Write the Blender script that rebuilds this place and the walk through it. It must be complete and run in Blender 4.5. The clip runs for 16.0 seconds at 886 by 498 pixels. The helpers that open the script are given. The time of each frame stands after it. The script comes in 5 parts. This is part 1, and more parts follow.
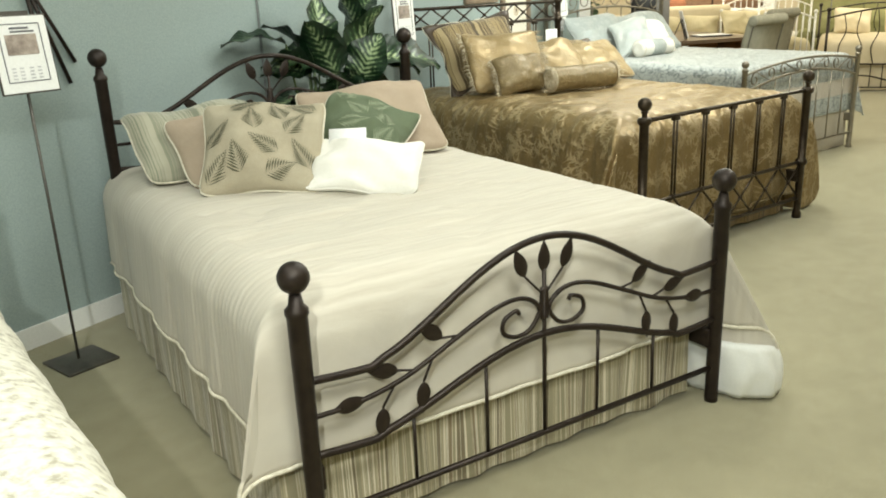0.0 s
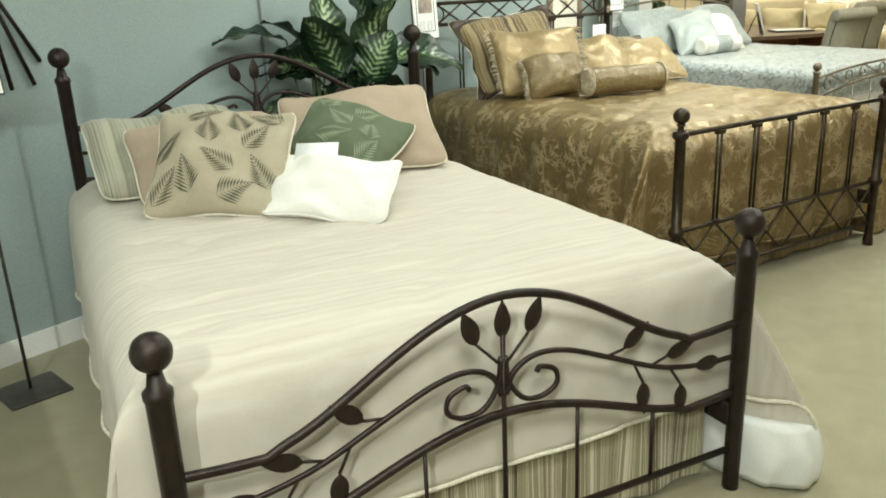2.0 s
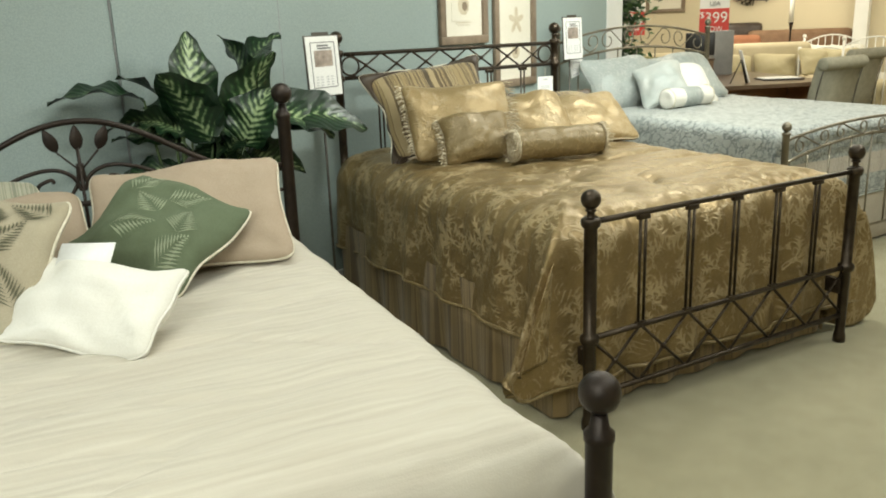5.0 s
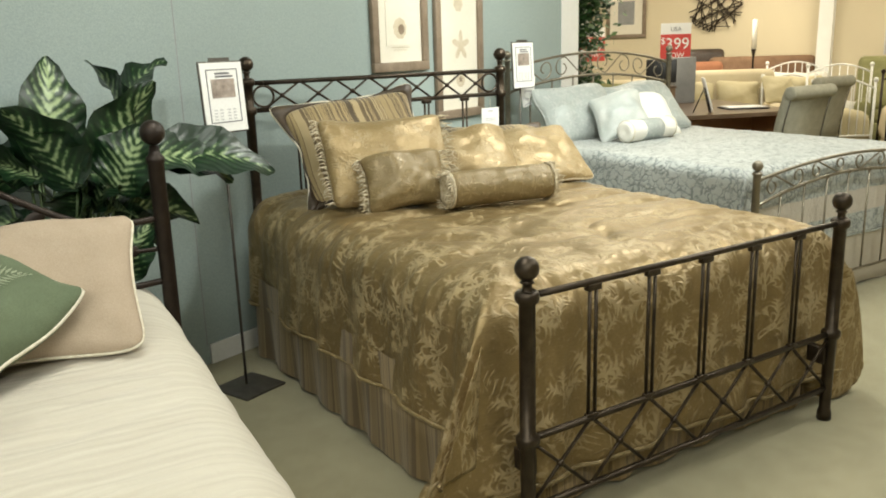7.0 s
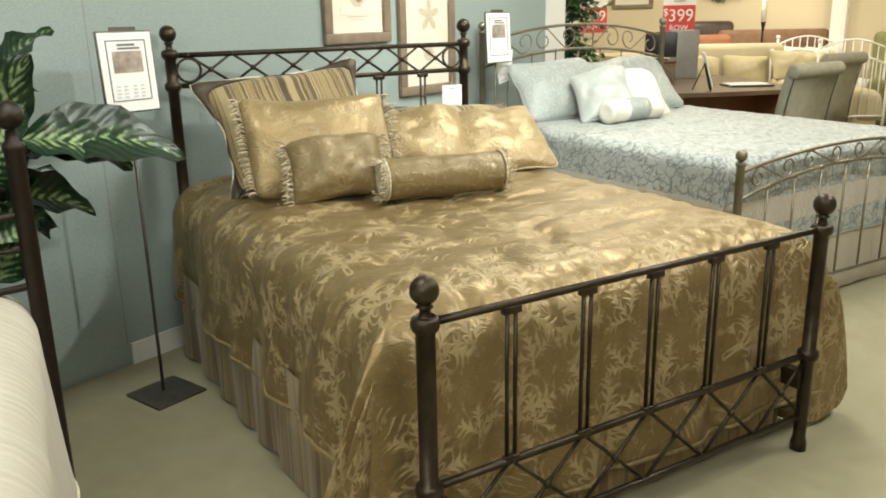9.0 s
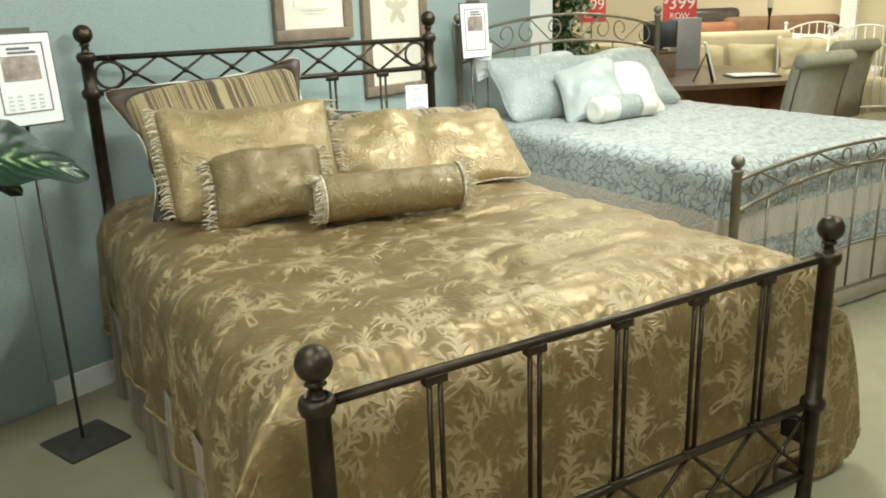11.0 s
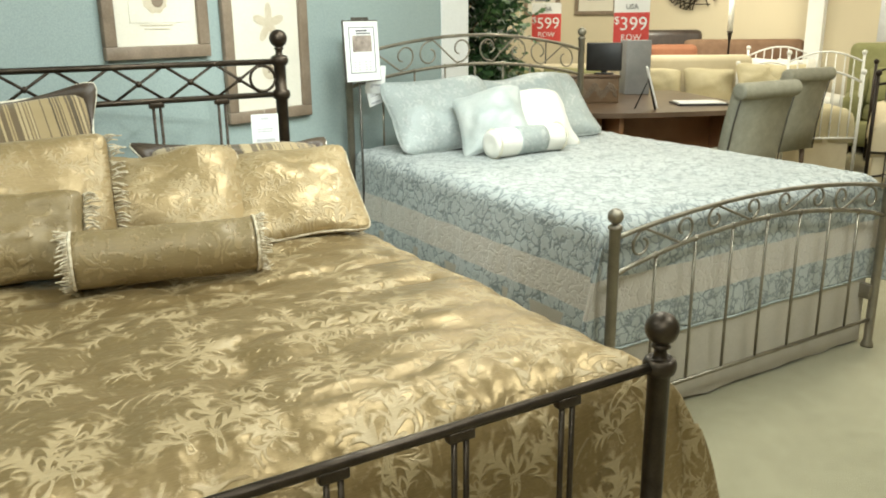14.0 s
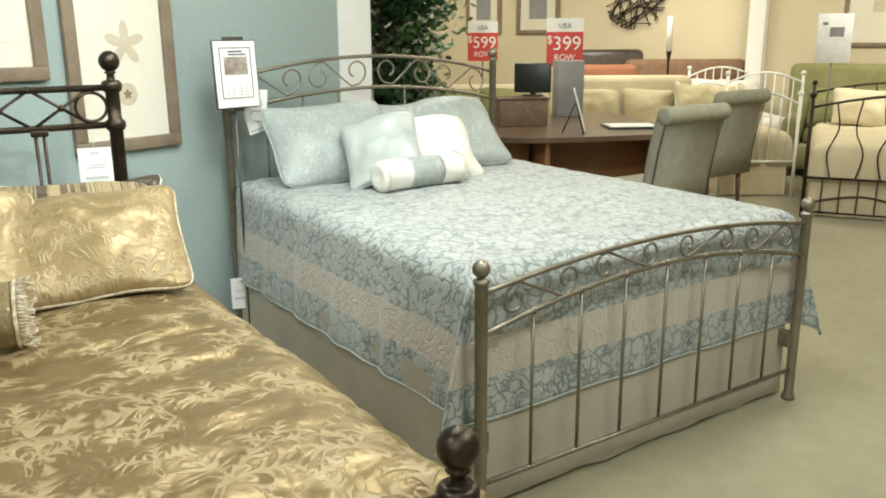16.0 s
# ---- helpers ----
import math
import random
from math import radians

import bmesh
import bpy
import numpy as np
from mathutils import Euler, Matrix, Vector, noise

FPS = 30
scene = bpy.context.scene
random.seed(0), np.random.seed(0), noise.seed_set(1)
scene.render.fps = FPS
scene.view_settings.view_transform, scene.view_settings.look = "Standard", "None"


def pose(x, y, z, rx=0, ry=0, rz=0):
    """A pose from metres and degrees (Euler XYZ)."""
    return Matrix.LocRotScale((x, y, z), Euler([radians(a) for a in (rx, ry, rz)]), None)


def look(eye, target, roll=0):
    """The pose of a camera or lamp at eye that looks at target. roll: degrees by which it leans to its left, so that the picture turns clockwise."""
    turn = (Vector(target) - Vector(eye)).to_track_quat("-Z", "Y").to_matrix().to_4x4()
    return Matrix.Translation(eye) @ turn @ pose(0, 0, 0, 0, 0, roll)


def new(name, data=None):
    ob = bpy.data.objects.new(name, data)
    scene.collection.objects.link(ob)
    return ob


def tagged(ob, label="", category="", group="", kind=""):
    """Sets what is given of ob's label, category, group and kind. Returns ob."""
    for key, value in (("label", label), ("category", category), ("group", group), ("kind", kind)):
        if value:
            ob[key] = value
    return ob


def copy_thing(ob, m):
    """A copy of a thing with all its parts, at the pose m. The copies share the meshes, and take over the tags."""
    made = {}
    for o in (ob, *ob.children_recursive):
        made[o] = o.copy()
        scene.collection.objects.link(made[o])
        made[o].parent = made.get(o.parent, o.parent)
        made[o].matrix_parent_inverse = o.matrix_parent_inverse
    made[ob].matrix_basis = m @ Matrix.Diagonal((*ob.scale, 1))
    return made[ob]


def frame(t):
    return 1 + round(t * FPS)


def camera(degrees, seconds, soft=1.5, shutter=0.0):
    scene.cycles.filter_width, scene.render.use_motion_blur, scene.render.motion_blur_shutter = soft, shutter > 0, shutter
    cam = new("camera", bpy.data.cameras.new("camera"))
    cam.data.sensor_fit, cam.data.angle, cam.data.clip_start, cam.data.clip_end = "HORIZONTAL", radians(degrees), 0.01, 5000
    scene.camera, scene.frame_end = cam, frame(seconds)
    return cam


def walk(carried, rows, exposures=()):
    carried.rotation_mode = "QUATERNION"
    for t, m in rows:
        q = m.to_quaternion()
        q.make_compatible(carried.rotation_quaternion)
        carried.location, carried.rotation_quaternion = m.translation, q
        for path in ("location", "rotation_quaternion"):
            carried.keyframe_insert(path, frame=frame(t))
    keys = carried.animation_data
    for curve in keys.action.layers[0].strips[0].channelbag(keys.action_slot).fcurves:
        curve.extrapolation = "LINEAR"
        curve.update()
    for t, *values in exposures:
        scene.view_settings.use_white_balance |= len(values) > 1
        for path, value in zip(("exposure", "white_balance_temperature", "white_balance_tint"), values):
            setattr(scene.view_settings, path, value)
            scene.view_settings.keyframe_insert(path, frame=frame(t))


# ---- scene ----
cam = camera(56.7, 16.0, 1.9)
PATH = [
    (0, (-0.821, -3.881, 1.473), (0.31, -2.346, 0.87), -2.5),
    (0.5, (-0.668, -3.817, 1.475), (0.38, -2.229, 0.86), -2.4),
    (1, (-0.489, -3.792, 1.484), (0.472, -2.152, 0.862), -1.7),
    (1.5, (-0.368, -3.765, 1.469), (0.561, -2.112, 0.832), -3.1),
    (2, (-0.25, -3.674, 1.47), (0.724, -2.039, 0.853), -2.5),
    (2.5, (-0.132, -3.591, 1.491), (0.919, -1.991, 0.912), -2.6),
    (3, (0.007, -3.537, 1.498), (1.043, -1.922, 0.935), -2.6),
    (3.5, (0.199, -3.521, 1.504), (1.167, -1.857, 0.961), -1.6),
    (4, (0.339, -3.483, 1.502), (1.299, -1.816, 0.955), -2.0),
    (6.5, (0.977, -3.05, 1.488), (1.954, -1.375, 0.999), -2.5),
    (7, (1.073, -2.928, 1.493), (2.114, -1.289, 1.012), -1.8),
    (7.5, (1.14, -2.838, 1.493), (2.248, -1.248, 0.999), -1.8),
    (8, (1.269, -2.774, 1.495), (2.348, -1.178, 0.957), -1.8),
    (8.5, (1.434, -2.749, 1.499), (2.462, -1.119, 0.964), -1.3),
    (9, (1.553, -2.749, 1.497), (2.555, -1.108, 0.946), -1.1),
    (11.5, (2.07, -2.46, 1.498), (3.042, -0.81, 0.924), -2.1),
    (12, (2.182, -2.469, 1.499), (3.142, -0.81, 0.926), -1.7),
    (12.5, (2.309, -2.431, 1.502), (3.303, -0.788, 0.944), -1.8),
    (13, (2.44, -2.37, 1.506), (3.455, -0.727, 0.987), -0.8),
    (13.5, (2.567, -2.323, 1.507), (3.638, -0.72, 0.975), -1.0),
    (14, (2.733, -2.316, 1.51), (3.737, -0.673, 0.967), -0.6),
    (14.5, (2.895, -2.339, 1.51), (3.847, -0.651, 1.014), -0.0),
    (15, (3.028, -2.322, 1.509), (3.991, -0.649, 0.988), -0.9),
    (15.5, (3.165, -2.24, 1.51), (4.2, -0.605, 1.006), 0.5),
    (16, (3.278, -2.157, 1.515), (4.357, -0.55, 1.011), -0.4),
]
walk(cam, [(t, look(eye, target, roll)) for t, eye, target, roll in PATH],
     exposures=[(0, 0.05, 6400, 8), (1.5, 0.08, 6290, 7), (3.0, -0.28, 6300, 5), (4.0, -0.25, 6350, 6), (6.5, -0.12, 6500, 10), (9.0, 0.0, 6550, 11),
                (11.5, -0.04, 6060, 5), (13.5, 0.03, 6090, 6), (16.0, -0.11, 6150, 8)])

# ---- rooms and directions ----
ROOM = pose(0, 0, 0, 0, 0, 20.7)      # u along the blue wall, v towards it
WALL_V = 0.108
CEIL = 3.0

# ---- lights ----
world = bpy.data.worlds.new("showroom_air")
scene.world = world
world.use_nodes = True
world.node_tree.nodes["Background"].inputs[0].default_value = (0.9, 0.95, 1.0, 1)
world.node_tree.nodes["Background"].inputs[1].default_value = 0.008


def ceiling_lamp(u, v, size_u, size_v, watts, color):
    data = bpy.data.lights.new("ceiling_lamp", "AREA")
    data.shape, data.size, data.size_y = "RECTANGLE", size_u, size_v
    data.energy, data.color = watts, color
    ob = new("ceiling_lamp", data)
    ob.matrix_world = ROOM @ pose(u, v, CEIL - 0.03)
    return ob


def spot_lamp(eye, target, watts, color, angle, soft):
    data = bpy.data.lights.new("unseen_spot", "SPOT")
    data.energy, data.color, data.spot_size, data.spot_blend, data.shadow_soft_size = watts, color, radians(angle), 0.7, soft
    ob = new("unseen_spot", data)
    ob.matrix_world = look(eye, target)
    return ob


COOL, WARM = (0.98, 1.0, 0.91), (1.0, 0.91, 0.70)
for lu, front, rear in ((-1.5, 80, 24), (1.5, 34, 36), (4.5, 60, 60)):
    ceiling_lamp(lu, -3.6, 1.2, 0.6, front, COOL)
    ceiling_lamp(lu, -1.5, 1.2, 0.6, rear, COOL)
for lu, lv in ((7.6, -2.6), (8.2, 0.8), (8.2, 4.2), (11.3, -2.6), (11.3, 0.8), (11.3, 4.2)):
    ceiling_lamp(lu, lv, 1.2, 0.6, 58, WARM)
spot_lamp((-2.0, -4.8, 2.9), (-0.35, -1.6, 0.3), 310, COOL, 62, 0.05)
spot_lamp((4.5, -2.2, 2.9), (3.0, 0.5, 1.0), 200, COOL, 62, 0.06)
# unseen spot added to brighten the wall end behind the blue bed
spot_lamp((3.4, -1.0, 2.9), (5.5, 1.9, 1.4), 215, COOL, 75, 0.06)
# two unseen warm spots added to brighten the far tan wall
spot_lamp((9.6, 4.0, 2.9), (11.4, 6.2, 1.4), 170, WARM, 90, 0.08)
spot_lamp((10.6, 1.6, 2.9), (12.4, 3.0, 1.4), 170, WARM, 90, 0.08)


# ---- materials ----
class Mat:
    """A node material with its Principled shader and short calls to add nodes."""

    def __init__(self, name, rough=0.6, metal=0.0):
        self.m = bpy.data.materials.new(name)
        self.m.use_nodes = True
        self.t = self.m.node_tree
        self.b = self.t.nodes["Principled BSDF"]
        self.b.inputs["Roughness"].default_value = rough
        self.b.inputs["Metallic"].default_value = metal
        self.coord = self.t.nodes.new("ShaderNodeTexCoord").outputs["Object"]

    def node(self, kind, **values):
        n = self.t.nodes.new(kind)
        for k, v in values.items():
            n.inputs[k].default_value = v
        return n

    def link(self, a, b):
        self.t.links.new(a, b)

    def scaled(self, sx, sy, sz, turn=0.0):
        n = self.t.nodes.new("ShaderNodeMapping")
        n.inputs["Scale"].default_value = (sx, sy, sz)
        n.inputs["Rotation"].default_value = (0, 0, turn)
        self.link(self.coord, n.inputs["Vector"])
        return n.outputs[0]

    def noise(self, scale, vec=None, detail=4.0, rough=0.55):
        n = self.node("ShaderNodeTexNoise", Scale=scale, Detail=detail, Roughness=rough)
        self.link(vec or self.coord, n.inputs["Vector"])
        return n.outputs["Fac"]

    def ramp(self, fac, stops):
        n = self.t.nodes.new("ShaderNodeValToRGB")
        el = n.color_ramp.elements
        while len(el) < len(stops):
            el.new(0.5)
        for e, (p, c) in zip(el, stops):
            e.position = p
            e.color = (*c, 1) if len(c) == 3 else c
        self.link(fac, n.inputs[0])
        return n.outputs[0]

    def mix(self, fac, a, b, blend="MIX"):
        n = self.t.nodes.new("ShaderNodeMix")
        n.data_type, n.blend_type = "RGBA", blend
        for s, v in ((0, fac), (6, a), (7, b)):
            if isinstance(v, (float, int)):
                n.inputs[s].default_value = v
            elif isinstance(v, tuple):
                n.inputs[s].default_value = (*v, 1)
            else:
                self.link(v, n.inputs[s])
        return n.outputs[2]

    def math(self, op, a, b=0.0, c=0.0):
        n = self.t.nodes.new("ShaderNodeMath")
        n.operation = op
        for i, v in enumerate((a, b, c)):
            if isinstance(v, (float, int)):
                n.inputs[i].default_value = v
            else:
                self.link(v, n.inputs[i])
        return n.outputs[0]

    def axis(self, i, vec=None):
        n = self.t.nodes.new("ShaderNodeSeparateXYZ")
        self.link(vec or self.coord, n.inputs[0])
        return n.outputs[i]

    def color(self, c):
        if isinstance(c, tuple):
            self.b.inputs["Base Color"].default_value = (*c, 1)
        else:
            self.link(c, self.b.inputs["Base Color"])
        return self

    def rough(self, r):
        self.link(r, self.b.inputs["Roughness"])
        return self

    def bump(self, h, strength=0.3, dist=0.01):
        n = self.node("ShaderNodeBump", Strength=strength, Distance=dist)
        self.link(h, n.inputs["Height"])
        self.link(n.outputs[0], self.b.inputs["Normal"])
        return self

    def sheen(self, w, tint=(1, 1, 1)):
        self.b.inputs["Sheen Weight"].default_value = w
        self.b.inputs["Sheen Tint"].default_value = (*tint, 1)
        return self


def blotchy(name, c1, c2, scale=6, rough=0.7, bump=0.15, fine=220, metal=0.0, dist=0.004):
    m = Mat(name, rough, metal)
    a = m.noise(scale)
    f = m.noise(fine, detail=2)
    col = m.mix(m.ramp(a, [(0.3, (0, 0, 0)), (0.7, (1, 1, 1))]), c1, c2)
    m.color(m.mix(0.22, col, m.ramp(f, [(0.3, (0.25, 0.25, 0.25)), (0.7, (0.95, 0.95, 0.95))]), "SOFT_LIGHT"))
    m.bump(f, bump, dist)
    return m.m


def wall_paint(name, c):
    d = tuple(x * 0.93 for x in c)
    return blotchy(name, c, d, 1.3, 0.55, 0.12, 160)


M_BLUE = wall_paint("blue_wall_paint", (0.295, 0.36, 0.345))
M_TAN = wall_paint("tan_wall_paint", (0.60, 0.52, 0.36))
M_WHITE = blotchy("white_paint", (0.8, 0.8, 0.77), (0.74, 0.74, 0.71), 3, 0.45, 0.08, 120)
M_CEIL = blotchy("ceiling_tile", (0.75, 0.75, 0.72), (0.68, 0.68, 0.66), 2, 0.85, 0.3, 90)


def carpet():
    m = Mat("beige_carpet", 0.95)
    big, mid, fine = m.noise(0.9), m.noise(9), m.noise(260, detail=2)
    col = m.ramp(big, [(0.3, (0.25, 0.225, 0.135)), (0.7, (0.305, 0.275, 0.17))])
    col = m.mix(0.25, col, m.ramp(mid, [(0.3, (0.3, 0.3, 0.3)), (0.7, (0.75, 0.75, 0.75))]), "SOFT_LIGHT")
    col = m.mix(0.5, col, m.ramp(fine, [(0.3, (0.25, 0.25, 0.25)), (0.7, (0.8, 0.8, 0.8))]), "SOFT_LIGHT")
    return m.color(col).bump(fine, 0.5, 0.006).sheen(0.2).m


M_CARPET = carpet()
M_IRON = blotchy("dark_brown_iron", (0.017, 0.011, 0.008), (0.032, 0.022, 0.016), 25, 0.42, 0.2, 400, 0.5)
M_BRONZE = blotchy("antique_bronze", (0.030, 0.022, 0.015), (0.062, 0.046, 0.031), 18, 0.36, 0.15, 300, 0.75)
M_PEWTER = blotchy("brushed_pewter", (0.20, 0.175, 0.135), (0.29, 0.26, 0.20), 14, 0.4, 0.12, 300, 0.75)
M_STAND = blotchy("grey_steel", (0.075, 0.07, 0.06), (0.12, 0.11, 0.095), 20, 0.45, 0.1, 300, 0.6)
M_BLACK = blotchy("black_plastic", (0.012, 0.012, 0.012), (0.025, 0.025, 0.025), 9, 0.4, 0.05, 200)


def ribbed_quilt():
    m = Mat("cream_ribbed_quilt", 0.85)
    rib = m.node("ShaderNodeTexWave", Scale=9.5, Distortion=1.2, Detail=2.0)
    rib.bands_direction = "Y"
    rib.inputs["Detail Scale"].default_value = 1.6
    m.link(m.coord, rib.inputs["Vector"])
    slub = m.noise(1.0, m.scaled(3.5, 70, 3.5), 5)
    fine = m.noise(240, detail=2)
    col = m.ramp(slub, [(0.25, (0.465, 0.42, 0.345)), (0.6, (0.53, 0.49, 0.41)), (0.8, (0.565, 0.528, 0.45))])
    col = m.mix(0.12, col, m.ramp(rib.outputs["Fac"], [(0.0, (0.25, 0.25, 0.25)), (0.5, (0.6, 0.6, 0.6))]), "SOFT_LIGHT")
    h = m.math("MULTIPLY_ADD", rib.outputs["Fac"], 0.8, m.math("MULTIPLY", slub, 0.6))
    h = m.math("MULTIPLY_ADD", fine, 0.25, h)
    return m.color(col).bump(h, 0.4, 0.005).sheen(0.1).m


M_QUILT = ribbed_quilt()


def stripes(name, stops, per_metre, axis_y=False):
    m = Mat(name, 0.85)
    s = m.axis(0) if axis_y else m.math("ADD", m.axis(0), m.axis(1))
    n = m.node("ShaderNodeTexNoise", Scale=1.0, Detail=3.0, Roughness=0.8)
    n.noise_dimensions = "1D"
    m.link(m.math("MULTIPLY", s, per_metre), n.inputs["W"])
    fine = m.noise(300, detail=2)
    r = m.ramp(n.outputs["Fac"], stops)
    r.node.color_ramp.interpolation = "CONSTANT"
    return m.color(r).bump(fine, 0.2, 0.003).sheen(0.2).m


M_SKIRT1 = stripes("striped_skirt", [(0.0, (0.17, 0.14, 0.085)), (0.40, (0.60, 0.54, 0.40)), (0.46, (0.27, 0.24, 0.15)),
                                     (0.54, (0.40, 0.35, 0.23)), (0.59, (0.66, 0.61, 0.48)), (0.63, (0.22, 0.17, 0.10))], 24)
M_STRIPE_PILLOW = stripes("striped_pillow", [(0.0, (0.20, 0.21, 0.15)), (0.42, (0.36, 0.345, 0.26)), (0.5, (0.26, 0.265, 0.19)),
                                             (0.57, (0.40, 0.38, 0.29))], 16, True)
M_GOLD_STRIPE = stripes("gold_brown_stripe", [(0.0, (0.07, 0.05, 0.025)), (0.42, (0.30, 0.225, 0.11)), (0.5, (0.12, 0.085, 0.042)),
                                              (0.56, (0.36, 0.28, 0.15))], 13, True)


def damask(name, dark, light, cell, rough=0.42, petals=9.0, bands=None, warp=0.35):
    """Woven palm rosettes: rays around the middle of scattered cells, in a lighter thread."""
    m = Mat(name, rough)
    w = m.node("ShaderNodeTexNoise", Scale=cell * 1.5, Detail=2.0)
    m.link(m.coord, w.inputs["Vector"])
    moved = m.t.nodes.new("ShaderNodeVectorMath")
    moved.operation = "MULTIPLY_ADD"
    m.link(w.outputs["Color"], moved.inputs[0])
    moved.inputs[1].default_value = (warp / cell,) * 3
    m.link(m.coord, moved.inputs[2])
    v = m.node("ShaderNodeTexVoronoi", Scale=cell, Randomness=0.75)
    m.link(moved.outputs[0], v.inputs["Vector"])
    d = m.t.nodes.new("ShaderNodeVectorMath")
    d.operation = "SUBTRACT"
    m.link(moved.outputs[0], d.inputs[0])
    m.link(v.outputs["Position"], d.inputs[1])
    x, y, z = m.axis(0, d.outputs[0]), m.axis(1, d.outputs[0]), m.axis(2, d.outputs[0])
    ang = m.math("ARCTAN2", m.math("SUBTRACT", y, z), x)
    dist = v.outputs["Distance"]
    ray = m.math("SINE", m.math("MULTIPLY_ADD", ang, petals, m.math("MULTIPLY", dist, 3.0)))
    edge = m.math("SUBTRACT", 0.50, dist)
    mask = m.math("MULTIPLY", m.math("ADD", ray, 0.35), m.math("MULTIPLY", edge, 5.0))
    fine = m.noise(cell * 9, detail=4)
    mask = m.math("ADD", mask, m.math("MULTIPLY", m.math("SUBTRACT", fine, 0.5), 3.0))
    pat = m.ramp(mask, [(0.25, (0, 0, 0)), (0.62, (1, 1, 1))])
    thread = m.noise(1.0, m.scaled(40, 400, 400), 2)
    col = m.mix(pat, dark, light)
    col = m.mix(0.3, col, m.ramp(thread, [(0.3, (0.3, 0.3, 0.3)), (0.7, (0.75, 0.75, 0.75))]), "SOFT_LIGHT")
    if bands:
        zz = m.math("ADD", m.axis(2), m.math("MULTIPLY", m.math("SUBTRACT", m.noise(7), 0.5), 0.012))
        low, high, c = bands
        inside = m.math("MULTIPLY", m.math("GREATER_THAN", zz, low), m.math("LESS_THAN", zz, high))
        col = m.mix(inside, col, c)
    m.color(col)
    m.rough(m.math("SUBTRACT", rough + 0.08, m.math("MULTIPLY", pat, 0.14)))
    pucker = m.noise(1.0, m.scaled(11, 11, 1.5), 1.5, 0.45)
    relief = m.math("ADD", m.math("MULTIPLY", pat, 0.5), m.math("MULTIPLY_ADD", thread, 0.04, m.math("MULTIPLY", pucker, 3.0)))
    m.b.inputs["Metallic"].default_value = 0.12
    return m.bump(relief, 0.5, 0.012).sheen(0.1, light).m


def palm_damask(name, dark, light, cell, rough, metal):
    """Satin woven with feathered palm sprays in a paler thread, laid along the cloth."""
    m = Mat(name, rough, metal)
    uv = m.t.nodes.new("ShaderNodeUVMap").outputs[0]

    def sprays(per_metre, shift, droop, ribs):
        place = m.t.nodes.new("ShaderNodeMapping")
        place.inputs["Location"].default_value = (shift, shift * 0.7, 0)
        m.link(uv, place.inputs["Vector"])
        w = m.node("ShaderNodeTexNoise", Scale=per_metre * 2.2, Detail=2.0)
        m.link(place.outputs[0], w.inputs["Vector"])
        moved = m.t.nodes.new("ShaderNodeVectorMath")
        moved.operation = "MULTIPLY_ADD"
        m.link(w.outputs["Color"], moved.inputs[0])
        moved.inputs[1].default_value = (0.22 / per_metre, 0.22 / per_metre, 0)
        m.link(place.outputs[0], moved.inputs[2])
        v = m.node("ShaderNodeTexVoronoi", Scale=per_metre, Randomness=0.55)
        v.voronoi_dimensions = "2D"
        m.link(moved.outputs[0], v.inputs["Vector"])
        d = m.t.nodes.new("ShaderNodeVectorMath")
        d.operation = "SUBTRACT"
        m.link(moved.outputs[0], d.inputs[0])
        m.link(v.outputs["Position"], d.inputs[1])
        turn = m.t.nodes.new("ShaderNodeVectorRotate")
        turn.rotation_type = "Z_AXIS"
        m.link(d.outputs[0], turn.inputs["Vector"])
        m.link(m.math("MULTIPLY_ADD", m.axis(0, v.outputs["Color"]), 2.4, -1.2), turn.inputs["Angle"])
        x = m.math("MULTIPLY", m.axis(0, turn.outputs[0]), per_metre)
        y = m.math("MULTIPLY", m.axis(1, turn.outputs[0]), per_metre)
        bent = m.math("ADD", m.math("MULTIPLY", m.math("MULTIPLY", x, x), droop), m.math("ADD", y, 0.12))
        ang = m.math("ARCTAN2", x, bent)
        rad = m.math("SQRT", m.math("ADD", m.math("MULTIPLY", x, x), m.math("MULTIPLY", bent, bent)))
        off = m.math("ABSOLUTE", m.math("SINE", m.math("MULTIPLY", ang, ribs / 2)))
        barb = m.math("SINE", m.math("SUBTRACT", m.math("MULTIPLY", rad, 44.0), m.math("MULTIPLY", off, 7.0)))
        f = m.math("SUBTRACT", 1.12, m.math("MULTIPLY", off, 1.2))
        f = m.math("ADD", f, m.math("MULTIPLY", barb, 0.42))
        crown = m.ramp(bent, [(0.0, (0, 0, 0)), (0.12, (1, 1, 1))])
        crown = m.math("MAXIMUM", crown, m.math("LESS_THAN", m.math("ABSOLUTE", x), 0.035))
        return m.math("MULTIPLY", crown, m.math("MULTIPLY", f, m.math("MULTIPLY", m.math("SUBTRACT", 0.58, rad), 5.0)))

    big = sprays(cell, 0.0, 1.5, 9.0)
    small = sprays(cell * 1.55, 3.7, 0.8, 7.0)
    both = m.math("MAXIMUM", big, m.math("MULTIPLY", small, 0.8))
    grain = m.node("ShaderNodeTexNoise", Scale=cell * 16, Detail=3.0)
    m.link(uv, grain.inputs["Vector"])
    both = m.math("ADD", both, m.math("MULTIPLY", m.math("SUBTRACT", grain.outputs["Fac"], 0.5), 1.5))
    pat = m.ramp(both, [(0.12, (0, 0, 0)), (0.75, (1, 1, 1))])
    thread = m.noise(1.0, m.scaled(40, 400, 400), 2)
    worn = m.noise(2.3)
    col = m.mix(m.math("MULTIPLY", pat, m.math("MULTIPLY_ADD", worn, 0.7, 0.5)), dark, light)
